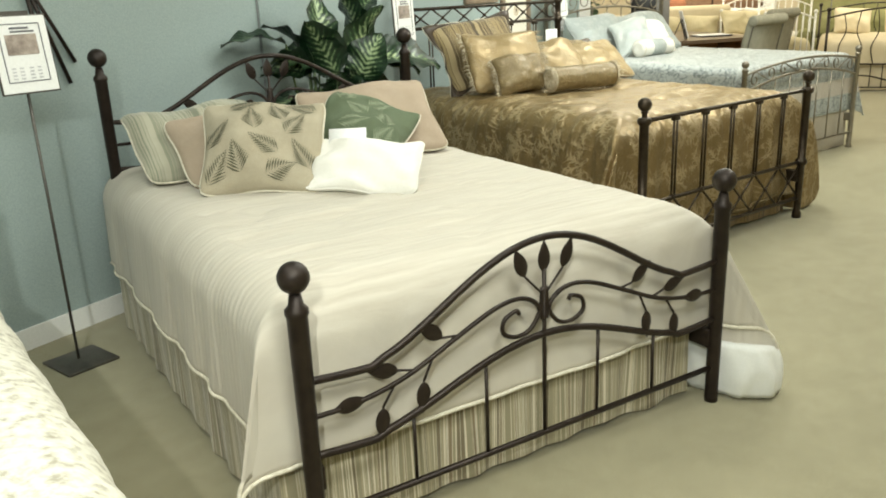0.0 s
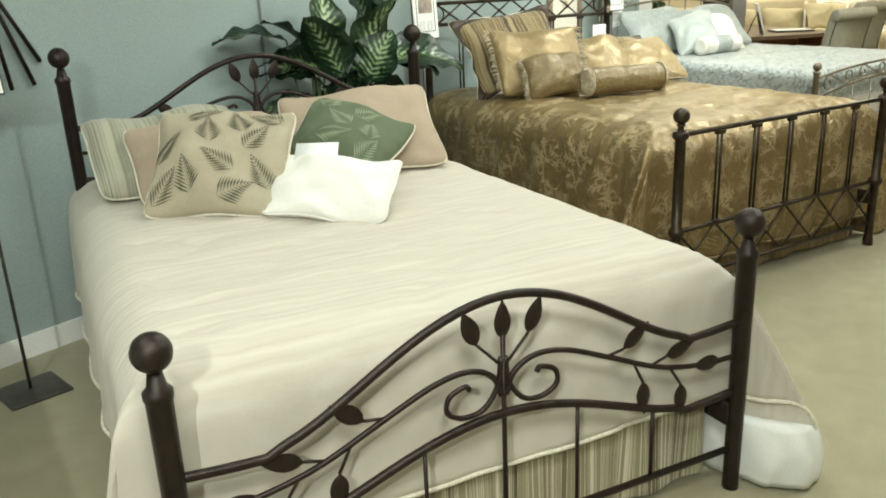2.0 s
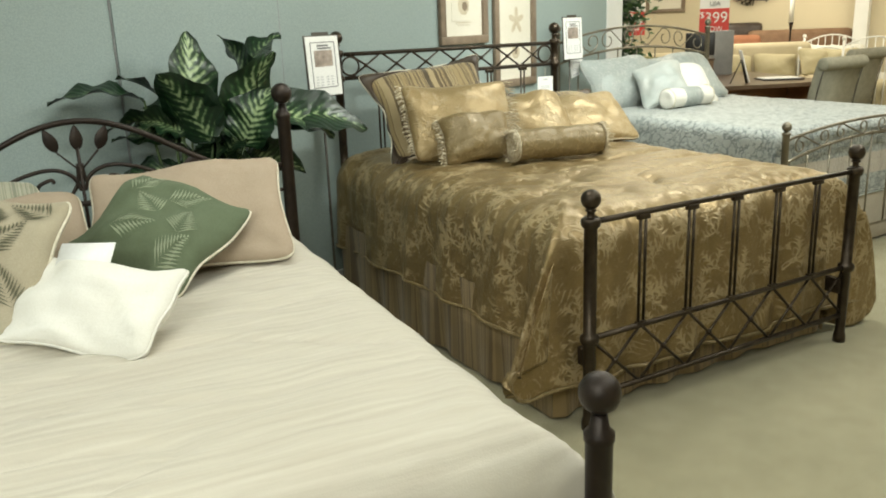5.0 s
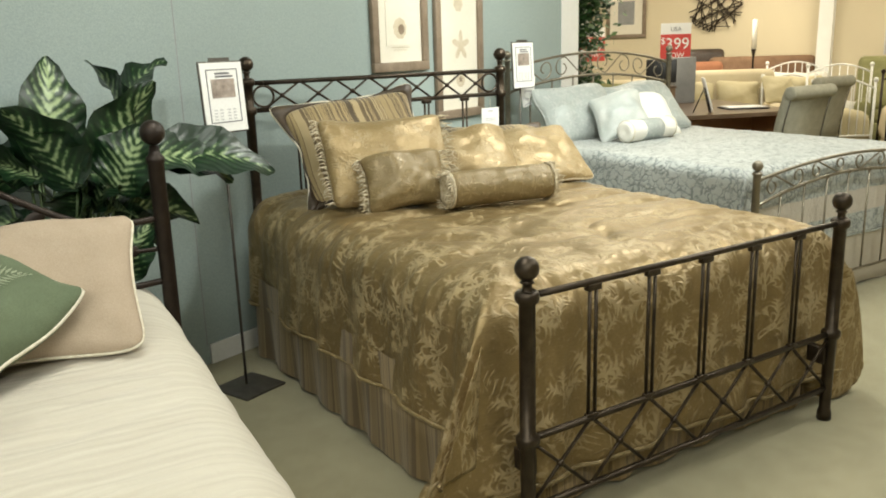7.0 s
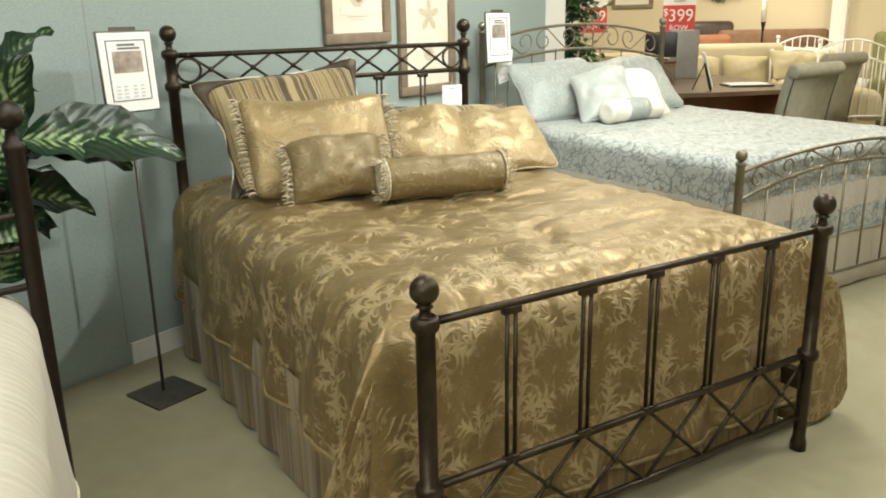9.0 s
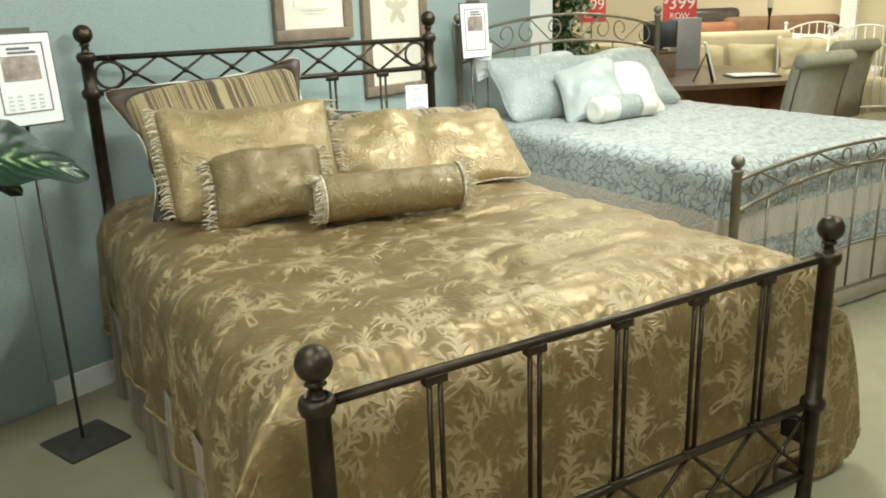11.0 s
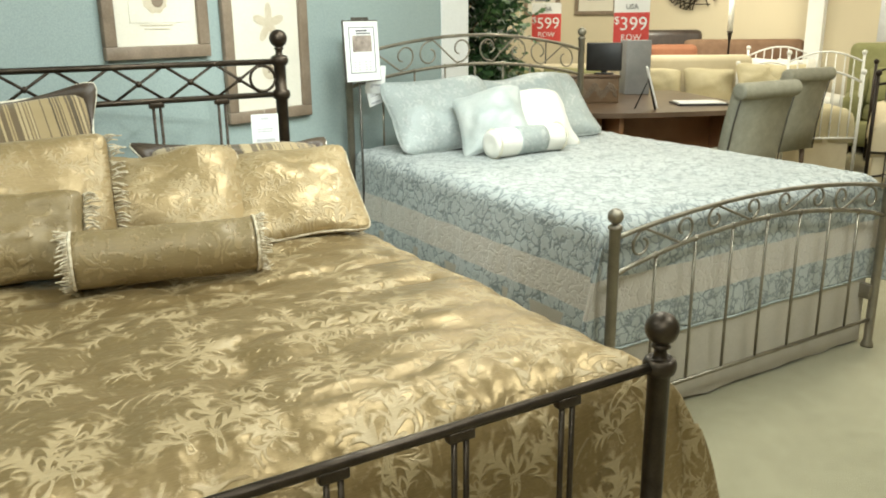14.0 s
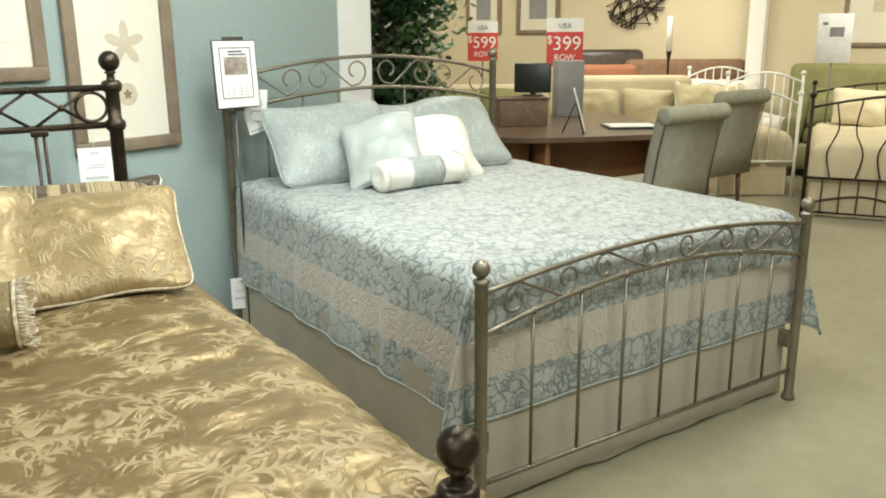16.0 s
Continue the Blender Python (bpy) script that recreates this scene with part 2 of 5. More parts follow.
    col = m.mix(0.3, col, m.ramp(thread, [(0.3, (0.3, 0.3, 0.3)), (0.7, (0.75, 0.75, 0.75))]), "SOFT_LIGHT")
    m.color(col)
    m.link(m.math("MULTIPLY_ADD", pat, -0.7 * metal, metal), m.b.inputs["Metallic"])
    m.rough(m.math("MULTIPLY_ADD", pat, 0.10, rough - 0.04))
    pucker = m.noise(16, detail=2.0)
    relief = m.math("ADD", m.math("MULTIPLY", pat, 0.45), m.math("MULTIPLY_ADD", thread, 0.05, m.math("MULTIPLY", pucker, 1.6)))
    return m.bump(relief, 0.45, 0.010).sheen(0.08, light).m


M_GOLD = palm_damask("gold_palm_damask", (0.218, 0.153, 0.066), (0.355, 0.272, 0.146), 3.5, 0.42, 0.52)
M_GOLD_PILLOW = palm_damask("gold_pillow_damask", (0.30, 0.217, 0.102), (0.345, 0.262, 0.138), 4.6, 0.42, 0.36)
M_GOLD_PLAIN = damask("gold_satin", (0.195, 0.142, 0.063), (0.245, 0.182, 0.086), 9.0, 0.38, 7.0, None, 0.8)


def crackle(name, ground, line, cell, bands=None):
    """Pale cloth with a woven net of curling darker lines."""
    m = Mat(name, 0.5)
    w = m.node("ShaderNodeTexNoise", Scale=cell * 0.9, Detail=3.0)
    m.link(m.coord, w.inputs["Vector"])
    moved = m.t.nodes.new("ShaderNodeVectorMath")
    moved.operation = "MULTIPLY_ADD"
    m.link(w.outputs["Color"], moved.inputs[0])
    moved.inputs[1].default_value = (1.9 / cell,) * 3
    m.link(m.coord, moved.inputs[2])
    v = m.node("ShaderNodeTexVoronoi", Scale=cell)
    v.feature = "DISTANCE_TO_EDGE"
    m.link(moved.outputs[0], v.inputs["Vector"])
    broken = m.math("MULTIPLY_ADD", m.noise(cell * 0.7), 0.30, v.outputs["Distance"])
    pat = m.ramp(broken, [(0.15, (1, 1, 1)), (0.30, (0, 0, 0))])
    tone = m.noise(4.0)
    col = m.mix(m.math("MULTIPLY", pat, 0.9), m.mix(tone, ground, tuple(0.78 * c for c in ground)), line)
    if bands:
        zz = m.math("ADD", m.axis(2), m.math("MULTIPLY", m.math("SUBTRACT", m.noise(7), 0.5), 0.012))
        low, high, c = bands
        inside = m.math("MULTIPLY", m.math("GREATER_THAN", zz, low), m.math("LESS_THAN", zz, high))
        col = m.mix(inside, col, c)
    fine = m.noise(200, detail=2)
    return m.color(col).bump(m.math("ADD", m.math("MULTIPLY", pat, -1.0), m.math("MULTIPLY", m.noise(13), 2.0)), 0.5, 0.006).sheen(0.3).m


M_BLUEDAM = crackle("blue_grey_damask", (0.45, 0.48, 0.46), (0.15, 0.175, 0.172), 21.0, (0.465, 0.60, (0.50, 0.455, 0.385)))
M_BLUE_PILLOW = damask("pale_blue_damask", (0.35, 0.385, 0.37), (0.43, 0.455, 0.435), 12.0, 0.45, 5.0, None, 0.8)
M_SILVER = blotchy("silver_satin", (0.36, 0.40, 0.385), (0.47, 0.49, 0.46), 7, 0.38, 0.15, 240)
M_SKIRT2 = stripes("gold_pleat_stripe", [(0.0, (0.12, 0.08, 0.034)), (0.45, (0.24, 0.168, 0.073)), (0.55, (0.185, 0.128, 0.055))], 18)
M_SKIRT3 = blotchy("taupe_linen", (0.40, 0.36, 0.29), (0.46, 0.42, 0.345), 5, 0.8, 0.2, 260)
M_CREAM = blotchy("cream_cotton", (0.78, 0.76, 0.70), (0.72, 0.70, 0.63), 8, 0.85, 0.15, 240)
M_LINING = blotchy("white_lining", (0.80, 0.80, 0.76), (0.70, 0.70, 0.66), 5, 0.85, 0.1, 240)
M_TANCLOTH = blotchy("tan_linen", (0.34, 0.265, 0.19), (0.385, 0.305, 0.225), 7, 0.9, 0.3, 320)
M_CORD = blotchy("cream_cord", (0.74, 0.70, 0.58), (0.55, 0.5, 0.38), 90, 0.8, 0.3, 300)
M_FRINGE = blotchy("brown_cream_fringe", (0.30, 0.23, 0.13), (0.68, 0.61, 0.46), 60, 0.8, 0.3, 300)
M_DARKTRIM = blotchy("dark_brown_satin", (0.035, 0.022, 0.014), (0.07, 0.05, 0.03), 20, 0.45, 0.1, 200)
M_OATMEAL = Mat("oatmeal_boucle", 0.95)
_s = M_OATMEAL.noise(38, detail=5)
M_OATMEAL.color(M_OATMEAL.ramp(_s, [(0.3, (0.36, 0.33, 0.26)), (0.5, (0.66, 0.63, 0.53)), (0.7, (0.76, 0.74, 0.65))])).bump(_s, 0.6, 0.01)
M_OATMEAL = M_OATMEAL.m
M_FERN_CLOTH = blotchy("oat_linen", (0.345, 0.30, 0.21), (0.39, 0.345, 0.25), 8, 0.9, 0.3, 320)
M_FERN = blotchy("olive_fern_print", (0.095, 0.092, 0.055), (0.14, 0.132, 0.085), 30, 0.9, 0.1, 300)
M_GREEN_CLOTH = blotchy("sage_green_linen", (0.085, 0.11, 0.06), (0.115, 0.145, 0.085), 8, 0.9, 0.3, 320)
M_GREEN_FERN = blotchy("pale_fern_print", (0.23, 0.27, 0.175), (0.28, 0.32, 0.215), 30, 0.9, 0.1, 300)
M_PAPER = blotchy("white_card", (0.80, 0.80, 0.78), (0.77, 0.77, 0.75), 3, 0.5, 0.02, 100)
M_INK = blotchy("grey_ink", (0.10, 0.10, 0.11), (0.16, 0.16, 0.17), 8, 0.6, 0.02, 100)
M_PALE_INK = blotchy("pale_grey_ink", (0.45, 0.45, 0.46), (0.55, 0.55, 0.56), 8, 0.6, 0.02, 100)
M_PHOTO = blotchy("brown_photo_print", (0.13, 0.10, 0.085), (0.5, 0.42, 0.36), 16, 0.4, 0.02, 100)
M_RED = blotchy("red_card", (0.52, 0.045, 0.035), (0.58, 0.06, 0.05), 4, 0.5, 0.02, 100)
M_FRAMEWOOD = blotchy("grey_brown_frame", (0.17, 0.125, 0.085), (0.24, 0.185, 0.13), 12, 0.5, 0.2, 180)
M_MAT = blotchy("cream_mount", (0.68, 0.64, 0.54), (0.64, 0.60, 0.50), 4, 0.7, 0.05, 180)
M_SEPIA = blotchy("sepia_print", (0.45, 0.38, 0.27), (0.56, 0.49, 0.37), 12, 0.7, 0.05, 180)
M_DESK = blotchy("dark_walnut", (0.09, 0.058, 0.036), (0.135, 0.09, 0.06), 6, 0.28, 0.1, 120)
M_DESK_SIDE = blotchy("orange_walnut", (0.24, 0.105, 0.045), (0.32, 0.155, 0.07), 5, 0.4, 0.1, 120)
M_UPHOLSTERY = blotchy("sage_grey_chenille", (0.255, 0.25, 0.195), (0.32, 0.31, 0.245), 16, 0.85, 0.4, 240)
M_LEATHER = blotchy("dark_leather", (0.03, 0.022, 0.018), (0.06, 0.042, 0.032), 14, 0.35, 0.2, 160)
M_RUST = blotchy("rust_cloth", (0.26, 0.10, 0.05), (0.33, 0.14, 0.07), 9, 0.8, 0.2, 200)
M_BROWNC = blotchy("brown_cloth", (0.16, 0.09, 0.05), (0.22, 0.13, 0.075), 9, 0.8, 0.2, 200)
M_YELLOW = blotchy("pale_yellow_cloth", (0.47, 0.41, 0.25), (0.55, 0.485, 0.32), 6, 0.85, 0.25, 200)
M_SAND = blotchy("sand_cloth", (0.55, 0.47, 0.31), (0.62, 0.54, 0.38), 5, 0.85, 0.25, 200)
M_OLIVE = blotchy("olive_cloth", (0.18, 0.18, 0.07), (0.25, 0.24, 0.11), 6, 0.85, 0.25, 200)
M_GREYBOX = blotchy("grey_box", (0.20, 0.205, 0.205), (0.27, 0.27, 0.27), 6, 0.5, 0.05, 100)
M_WOODPANEL = blotchy("carved_wood", (0.14, 0.085, 0.045), (0.2, 0.13, 0.075), 10, 0.5, 0.2, 100)
M_BARK = blotchy("bark", (0.09, 0.065, 0.04), (0.15, 0.11, 0.07), 20, 0.9, 0.5, 100)
M_POT = blotchy("dark_wicker", (0.05, 0.035, 0.022), (0.09, 0.06, 0.04), 40, 0.8, 0.5, 140)
M_SOIL = blotchy("soil", (0.03, 0.022, 0.016), (0.06, 0.045, 0.03), 60, 0.95, 0.6, 140)
M_STEM = blotchy("green_stem", (0.05, 0.09, 0.03), (0.09, 0.13, 0.05), 20, 0.5, 0.1, 100)


def variegated():
    """Leaf: pale flecks along the side veins in the middle, dark green at the rim."""
    m = Mat("variegated_leaf", 0.32)
    uv = m.t.nodes.new("ShaderNodeUVMap").outputs[0]
    across = m.math("ABSOLUTE", m.math("SUBTRACT", m.axis(1, uv), 0.5))
    along = m.axis(0, uv)
    vein = m.math("SINE", m.math("MULTIPLY", m.math("SUBTRACT", along, m.math("MULTIPLY", across, 0.55)), 62.0))
    n = m.noise(42, detail=5)
    pale = m.math("ADD", m.math("MULTIPLY", vein, 0.16), m.math("SUBTRACT", n, m.math("MULTIPLY", across, 1.15)))
    info = m.t.nodes.new("ShaderNodeObjectInfo")
    pale = m.math("ADD", pale, m.math("MULTIPLY", m.math("SUBTRACT", info.outputs["Random"], 0.62), 0.32))
    col = m.ramp(pale, [(0.12, (0.006, 0.020, 0.008)), (0.34, (0.020, 0.055, 0.018)), (0.66, (0.33, 0.42, 0.22))])
    return m.color(col).bump(vein, 0.15, 0.004).m


M_LEAF = variegated()
_m = Mat("ficus_leaf", 0.4)
_r = _m.t.nodes.new("ShaderNodeNewGeometry").outputs["Random Per Island"]
M_FICUS = _m.color(_m.ramp(_r, [(0.0, (0.012, 0.034, 0.012)), (0.6, (0.034, 0.085, 0.024)), (1.0, (0.08, 0.15, 0.045))])).m


# ---- mesh helpers ----
def part(name, bm, material, parent=None, label="", smooth=True):
    me = bpy.data.meshes.new(name)
    bmesh.ops.recalc_face_normals(bm, faces=bm.faces[:])
    bm.to_mesh(me)
    bm.free()
    me.materials.append(material)
    if smooth:
        me.polygons.foreach_set("use_smooth", [True] * len(me.polygons))
    ob = new(name, me)
    if parent is not None:
        ob.parent = parent
    if label:
        tagged(ob, label)
    return ob


def thing(name, m, label, category, group=""):
    ob = new(name)
    ob.empty_display_size = 0.1
    ob.matrix_world = m
    return tagged(ob, label, category, group)


def whole(name, bm, material, m, label, category, group="", smooth=True):
    ob = part(name, bm, material, None, "", smooth)
    ob.matrix_world = m
    return tagged(ob, label, category, group)


def spline(points, n=8):
    """Points along a smooth curve through the given ones."""
    p = [Vector(q) for q in points]
    p = [2 * p[0] - p[1]] + p + [2 * p[-1] - p[-2]]
    out = []
    for i in range(1, len(p) - 2):
        for k in range(n):
            t = k / n
            a, b, c, d = p[i - 1:i + 3]
            out.append(0.5 * (2 * b + (c - a) * t + (2 * a - 5 * b + 4 * c - d) * t * t + (3 * b - a - 3 * c + d) * t ** 3))
    out.append(p[-2])
    return out


def tube(bm, points, r, seg=8, r_end=None):
    pts = [Vector(q) for q in points]
    rings = []
    ref = None
    for i, q in enumerate(pts):
        d = (pts[min(i + 1, len(pts) - 1)] - pts[max(i - 1, 0)]).normalized()
        if ref is None:
            ref = d.orthogonal().normalized()
        ref = (ref - d * ref.dot(d)).normalized()
        side = d.cross(ref)
        rr = r if r_end is None else r + (r_end - r) * i / (len(pts) - 1)
        rings.append([bm.verts.new(q + rr * (math.cos(a) * ref + math.sin(a) * side)) for a in (2 * math.pi * k / seg for k in range(seg))])
    for a, b in zip(rings, rings[1:]):
        for k in range(seg):
            bm.faces.new((a[k], a[(k + 1) % seg], b[(k + 1) % seg], b[k]))
    bm.faces.new(rings[0][::-1])
    bm.faces.new(rings[-1])
    return bm


def lathe(bm, profile, at=(0, 0, 0), seg=16):
    rings = []
    for r, z in profile:
        rings.append([bm.verts.new((at[0] + r * math.cos(2 * math.pi * k / seg), at[1] + r * math.sin(2 * math.pi * k / seg), at[2] + z)) for k in range(seg)])
    for a, b in zip(rings, rings[1:]):
        for k in range(seg):
            bm.faces.new((a[k], a[(k + 1) % seg], b[(k + 1) % seg], b[k]))
    bm.faces.new(rings[0][::-1])
    bm.faces.new(rings[-1])
    return bm


def box(bm, size, at, bevel=0.0, m=None):
    t = Matrix.Translation(at) @ (m or Matrix()) @ Matrix.Diagonal((*size, 1))
    made = bmesh.ops.create_cube(bm, size=1, matrix=t)
    if bevel:
        edges = list({e for v in made["verts"] for e in v.link_edges})
        bmesh.ops.bevel(bm, geom=edges, offset=bevel, segments=2, affect="EDGES", profile=0.5)
    return bm


def bag():
    return bmesh.new()


# ---- structure ----
def slab(name, u0, u1, v0, v1, z0, z1, material, label=""):
    bm = box(bag(), (u1 - u0, v1 - v0, z1 - z0), ((u0 + u1) / 2, (v0 + v1) / 2, (z0 + z1) / 2))
    ob = part(name, bm, material, None, "", False)
    ob.matrix_world = ROOM
    return tagged(ob, label, name.split("_")[0], "", "structure")


U0, U1, V0, V1, WEND = -4.0, 13.15, -7.0, 8.0, 6.16
slab("floor", U0 - 0.2, U1 + 0.2, V0 - 0.2, V1 + 0.2, -0.12, 0.0, M_CARPET, "beige cut-pile carpet across the showroom")
slab("ceiling", U0 - 0.2, U1 + 0.2, V0 - 0.2, V1 + 0.2, CEIL, CEIL + 0.12, M_CEIL, "plain white showroom ceiling")
slab("wall_north", U0, WEND - 0.004, WALL_V, WALL_V + 0.16, 0.0, CEIL, M_BLUE, "pale grey-blue painted partition behind the beds")
slab("trim", WEND, WEND + 0.02, WALL_V - 0.012, WALL_V + 0.22, 0.0, CEIL, M_WHITE, "white painted end of the blue partition")
# plain white here also stands for the back-lit glow at the wall's end
slab("trim", WEND - 0.26, WEND - 0.001, WALL_V - 0.012, WALL_V - 0.003, 0.0, CEIL, M_WHITE, "white board at the partition's end, its back-lit glow put in as white")
slab("wall_east", U1, U1 + 0.15, V0, V1, 0.0, CEIL, M_TAN, "warm tan painted far wall")
slab("wall_back", U0, U1, V1, V1 + 0.15, 0.0, CEIL, M_TAN, "warm tan painted wall")
slab("wall_south", U0, U1, V0 - 0.15, V0, 0.0, CEIL, M_TAN, "plain wall behind the walker")
slab("wall_west", U0 - 0.15, U0, V0, V1, 0.0, CEIL, M_BLUE, "plain blue end wall")
slab("baseboard", U0 + 0.01, 1.36, WALL_V - 0.014, WALL_V - 0.002, 0.0, 0.10, M_WHITE, "white painted baseboard")
slab("baseboard", 2.325, WEND - 0.27, WALL_V - 0.014, WALL_V - 0.002, 0.0, 0.10, M_WHITE, "white painted baseboard")
slab("column", U1 - 0.16, U1 - 0.004, -0.39, -0.20, 0.0, CEIL, M_WHITE, "white painted column on the tan wall")
# flush access panel and panel joints in the partition
slab("panel", 1.375, 2.305, WALL_V - 0.012, WALL_V - 0.002, 0.02, 2.6, M_BLUE, "blue painted flush panel in the partition")
for ju in (1.3695, 2.3105):
    slab("joint", ju - 0.0035, ju + 0.0035, WALL_V - 0.006, WALL_V - 0.001, 0.1, CEIL, M_GREYBOX, "dark joint between wall panels")


# ---- beds: local x across from the left post, y from the foot to the head ----
BED1 = pose(0.0, -2.15, 0, 0, 0, -5.0)
BED2 = pose(2.453, -1.188, 0)
BED3 = pose(4.67, -0.286, 0)
W1, L1 = 1.547, 2.14
W2, L2 = 1.502, 2.13
W3, L3 = 1.638, 2.10


def leaf_blade(bm, at, ang, length, wide, y=0.0):
    """A flat forged leaf with a raised middle in the plane of the rails."""
    d = Vector((math.cos(ang), 0, math.sin(ang)))
    s = Vector((-d.z, 0, d.x))
    n = 8
    base = Vector((at[0], y, at[1]))
    for front in (-1, 1):
        mid, lo, hi = [], [], []
        for i in range(n + 1):
            t = i / n
            w = wide * math.sin(math.pi * min(1, t ** 0.8)) ** 0.9 * 0.5
            c = base + d * (length * t)
            mid.append(bm.verts.new(c + Vector((0, front * (0.004 + 0.006 * math.sin(math.pi * t)), 0))))
            lo.append(bm.verts.new(c - s * w))
            hi.append(bm.verts.new(c + s * w))
        for i in range(n):
            bm.faces.new((lo[i], lo[i + 1], mid[i + 1], mid[i]))
            bm.faces.new((mid[i], mid[i + 1], hi[i + 1], hi[i]))


def ball_post(bm_post, bm_ball, x, y, top, r, ball):
    lathe(bm_post, [(r * 0.9, 0), (r * 0.9, 0.02), (r * 0.86, 0.03), (r, top - ball - 0.06), (r * 1.12, top - ball - 0.055), (r * 1.12, top - ball - 0.04),
                    (r * 0.75, top - ball - 0.03), (r * 0.55, top - ball)], (x, y, 0))
    prof = [(max(0.002, ball * math.sin(a)), top - ball * math.cos(a)) for a in (math.pi * i / 12 for i in range(13))]
    lathe(bm_ball, prof, (x, y, 0))


def vine_panel(bed, W, y, dz, top, name):
    """Posts, arched rails, scrolls, stems and leaves of one end of the vine bed."""
    for x in (0, W):
        p, b = bag(), bag()
        ball_post(p, b, x, y, top, 0.027, 0.041)
        post = part(name + "_post", p, M_IRON, bed)
        part("finial", b, M_IRON, post, "round dark ball finial")

    def arch(u, lo, hi):
        t = min(max((u - 0.13) / 0.74, 0), 1)
        s = math.sin(math.pi * t)
        return lo + (hi - lo) * s ** 1.45 + 0.012 * math.sin(math.pi * min(u, 1 - u) / 0.26) * (1 if min(u, 1 - u) < 0.13 else 0) * -1

    def rail(lo, hi, r):
        part("rail", tube(bag(), [(W * i / 40, y, arch(i / 40, lo, hi) + dz) for i in range(41)], r), M_IRON, bed)

    rail(0.54, 0.775, 0.0115)
    rail(0.325, 0.47, 0.0115)
    part("rail", tube(bag(), [(0, y, 0.135 + dz), (W, y, 0.135 + dz)], 0.010), M_IRON, bed)
    for u in (0.20, 0.36, 0.64, 0.80):
        part("bar", tube(bag(), [(W * u, y, 0.135 + dz), (W * u, y, arch(u, 0.325, 0.47) + dz)], 0.0055), M_IRON, bed)
    part("bar", tube(bag(), [(W / 2, y, 0.135 + dz), (W / 2, y, 0.70 + dz)], 0.0065), M_IRON, bed)
    for sgn in (-1, 1):
        X = lambda u: W / 2 + sgn * (0.5 - u) * W * -1
        pts = [(X(0.0), y, 0.435 + dz), (X(0.09), y, 0.438 + dz), (X(0.19), y, 0.470 + dz), (X(0.29), y, 0.535 + dz), (X(0.38), y, 0.592 + dz),
               (X(0.44), y, 0.604 + dz), (X(0.48), y, 0.575 + dz), (X(0.496), y, 0.52 + dz)]
        part("vine_rail", tube(bag(), spline(pts, 6), 0.0075), M_IRON, bed)
        sc = [(X(0.496), y, 0.62 + dz), (X(0.49), y, 0.55 + dz), (X(0.465), y, 0.497 + dz), (X(0.43), y, 0.487 + dz), (X(0.402), y, 0.510 + dz),
              (X(0.405), y, 0.550 + dz), (X(0.432), y, 0.568 + dz), (X(0.44), y, 0.556 + dz)]
        part("scroll", tube(bag(), spline(sc, 6), 0.007), M_IRON, bed)
        stems = [((0.495, 0.60), (0.455, 0.665), (0.437, 0.735)), ((0.30, 0.545), (0.268, 0.552), (0.24, 0.585)), ((0.21, 0.48), (0.175, 0.495), (0.135, 0.51)),
                 ((0.245, 0.50), (0.225, 0.44), (0.222, 0.385)), ((0.165, 0.455), (0.14, 0.40), (0.137, 0.335)), ((0.03, 0.436), (0.05, 0.436), (0.12, 0.442))]
        for a, b, c in stems:
            part("stem", tube(bag(), spline([(X(q[0]), y, q[1] + dz) for q in (a, b)], 3), 0.004, 6), M_IRON, bed)
            bm = bag()
            dx, dz2 = X(c[0]) - X(b[0]), c[1] - b[1]
            leaf_blade(bm, (X(b[0]), b[1] + dz), math.atan2(dz2, dx), 0.098, 0.046, y)
            part("leaf", bm, M_IRON, bed, "pointed forged metal leaf")
    bm = bag()
    leaf_blade(bm, (W / 2, 0.665 + dz), math.pi / 2, 0.10, 0.046, y)
    part("leaf", bm, M_IRON, bed, "pointed forged metal leaf")


def side_rails(bed, W, L, z, material):
    for x in (0.02, W - 0.02):
        part("side_rail", box(bag(), (0.03, L, 0.07), (x, L / 2, z), 0.004), material, bed)


def vine_bed():
    bed = thing("metal_bed", BED1, "dark brown iron bed frame with arched vine and leaf ends", "bed", "display beds")
    vine_panel(bed, W1, 0.0, 0.0, 0.822, "foot")
    vine_panel(bed, W1, L1, 0.425, 1.247, "head")
    side_rails(bed, W1, L1, 0.25, M_IRON)


vine_bed()


def turned_post(bm, x, y, top, r, collars):
    prof = [(r * 1.15, 0), (r * 1.15, 0.03), (r * 0.9, 0.05)]
    for z in sorted(collars):
        prof += [(r, z - 0.022), (r * 1.35, z - 0.016), (r * 1.5, z - 0.006), (r * 1.5, z + 0.006), (r * 1.35, z + 0.014), (r, z + 0.02)]
    prof += [(r * 0.95, top - 0.075), (r * 0.6, top - 0.062), (r * 0.55, top - 0.045), (r * 0.9, top - 0.04), (r * 0.5, top - 0.03)]
    lathe(bm, prof, (x, y, 0))


def ball(bm, x, y, z, r):
    lathe(bm, [(max(0.002, r * math.sin(a)), z - r * math.cos(a)) for a in (math.pi * i / 12 for i in range(13))], (x, y, 0))


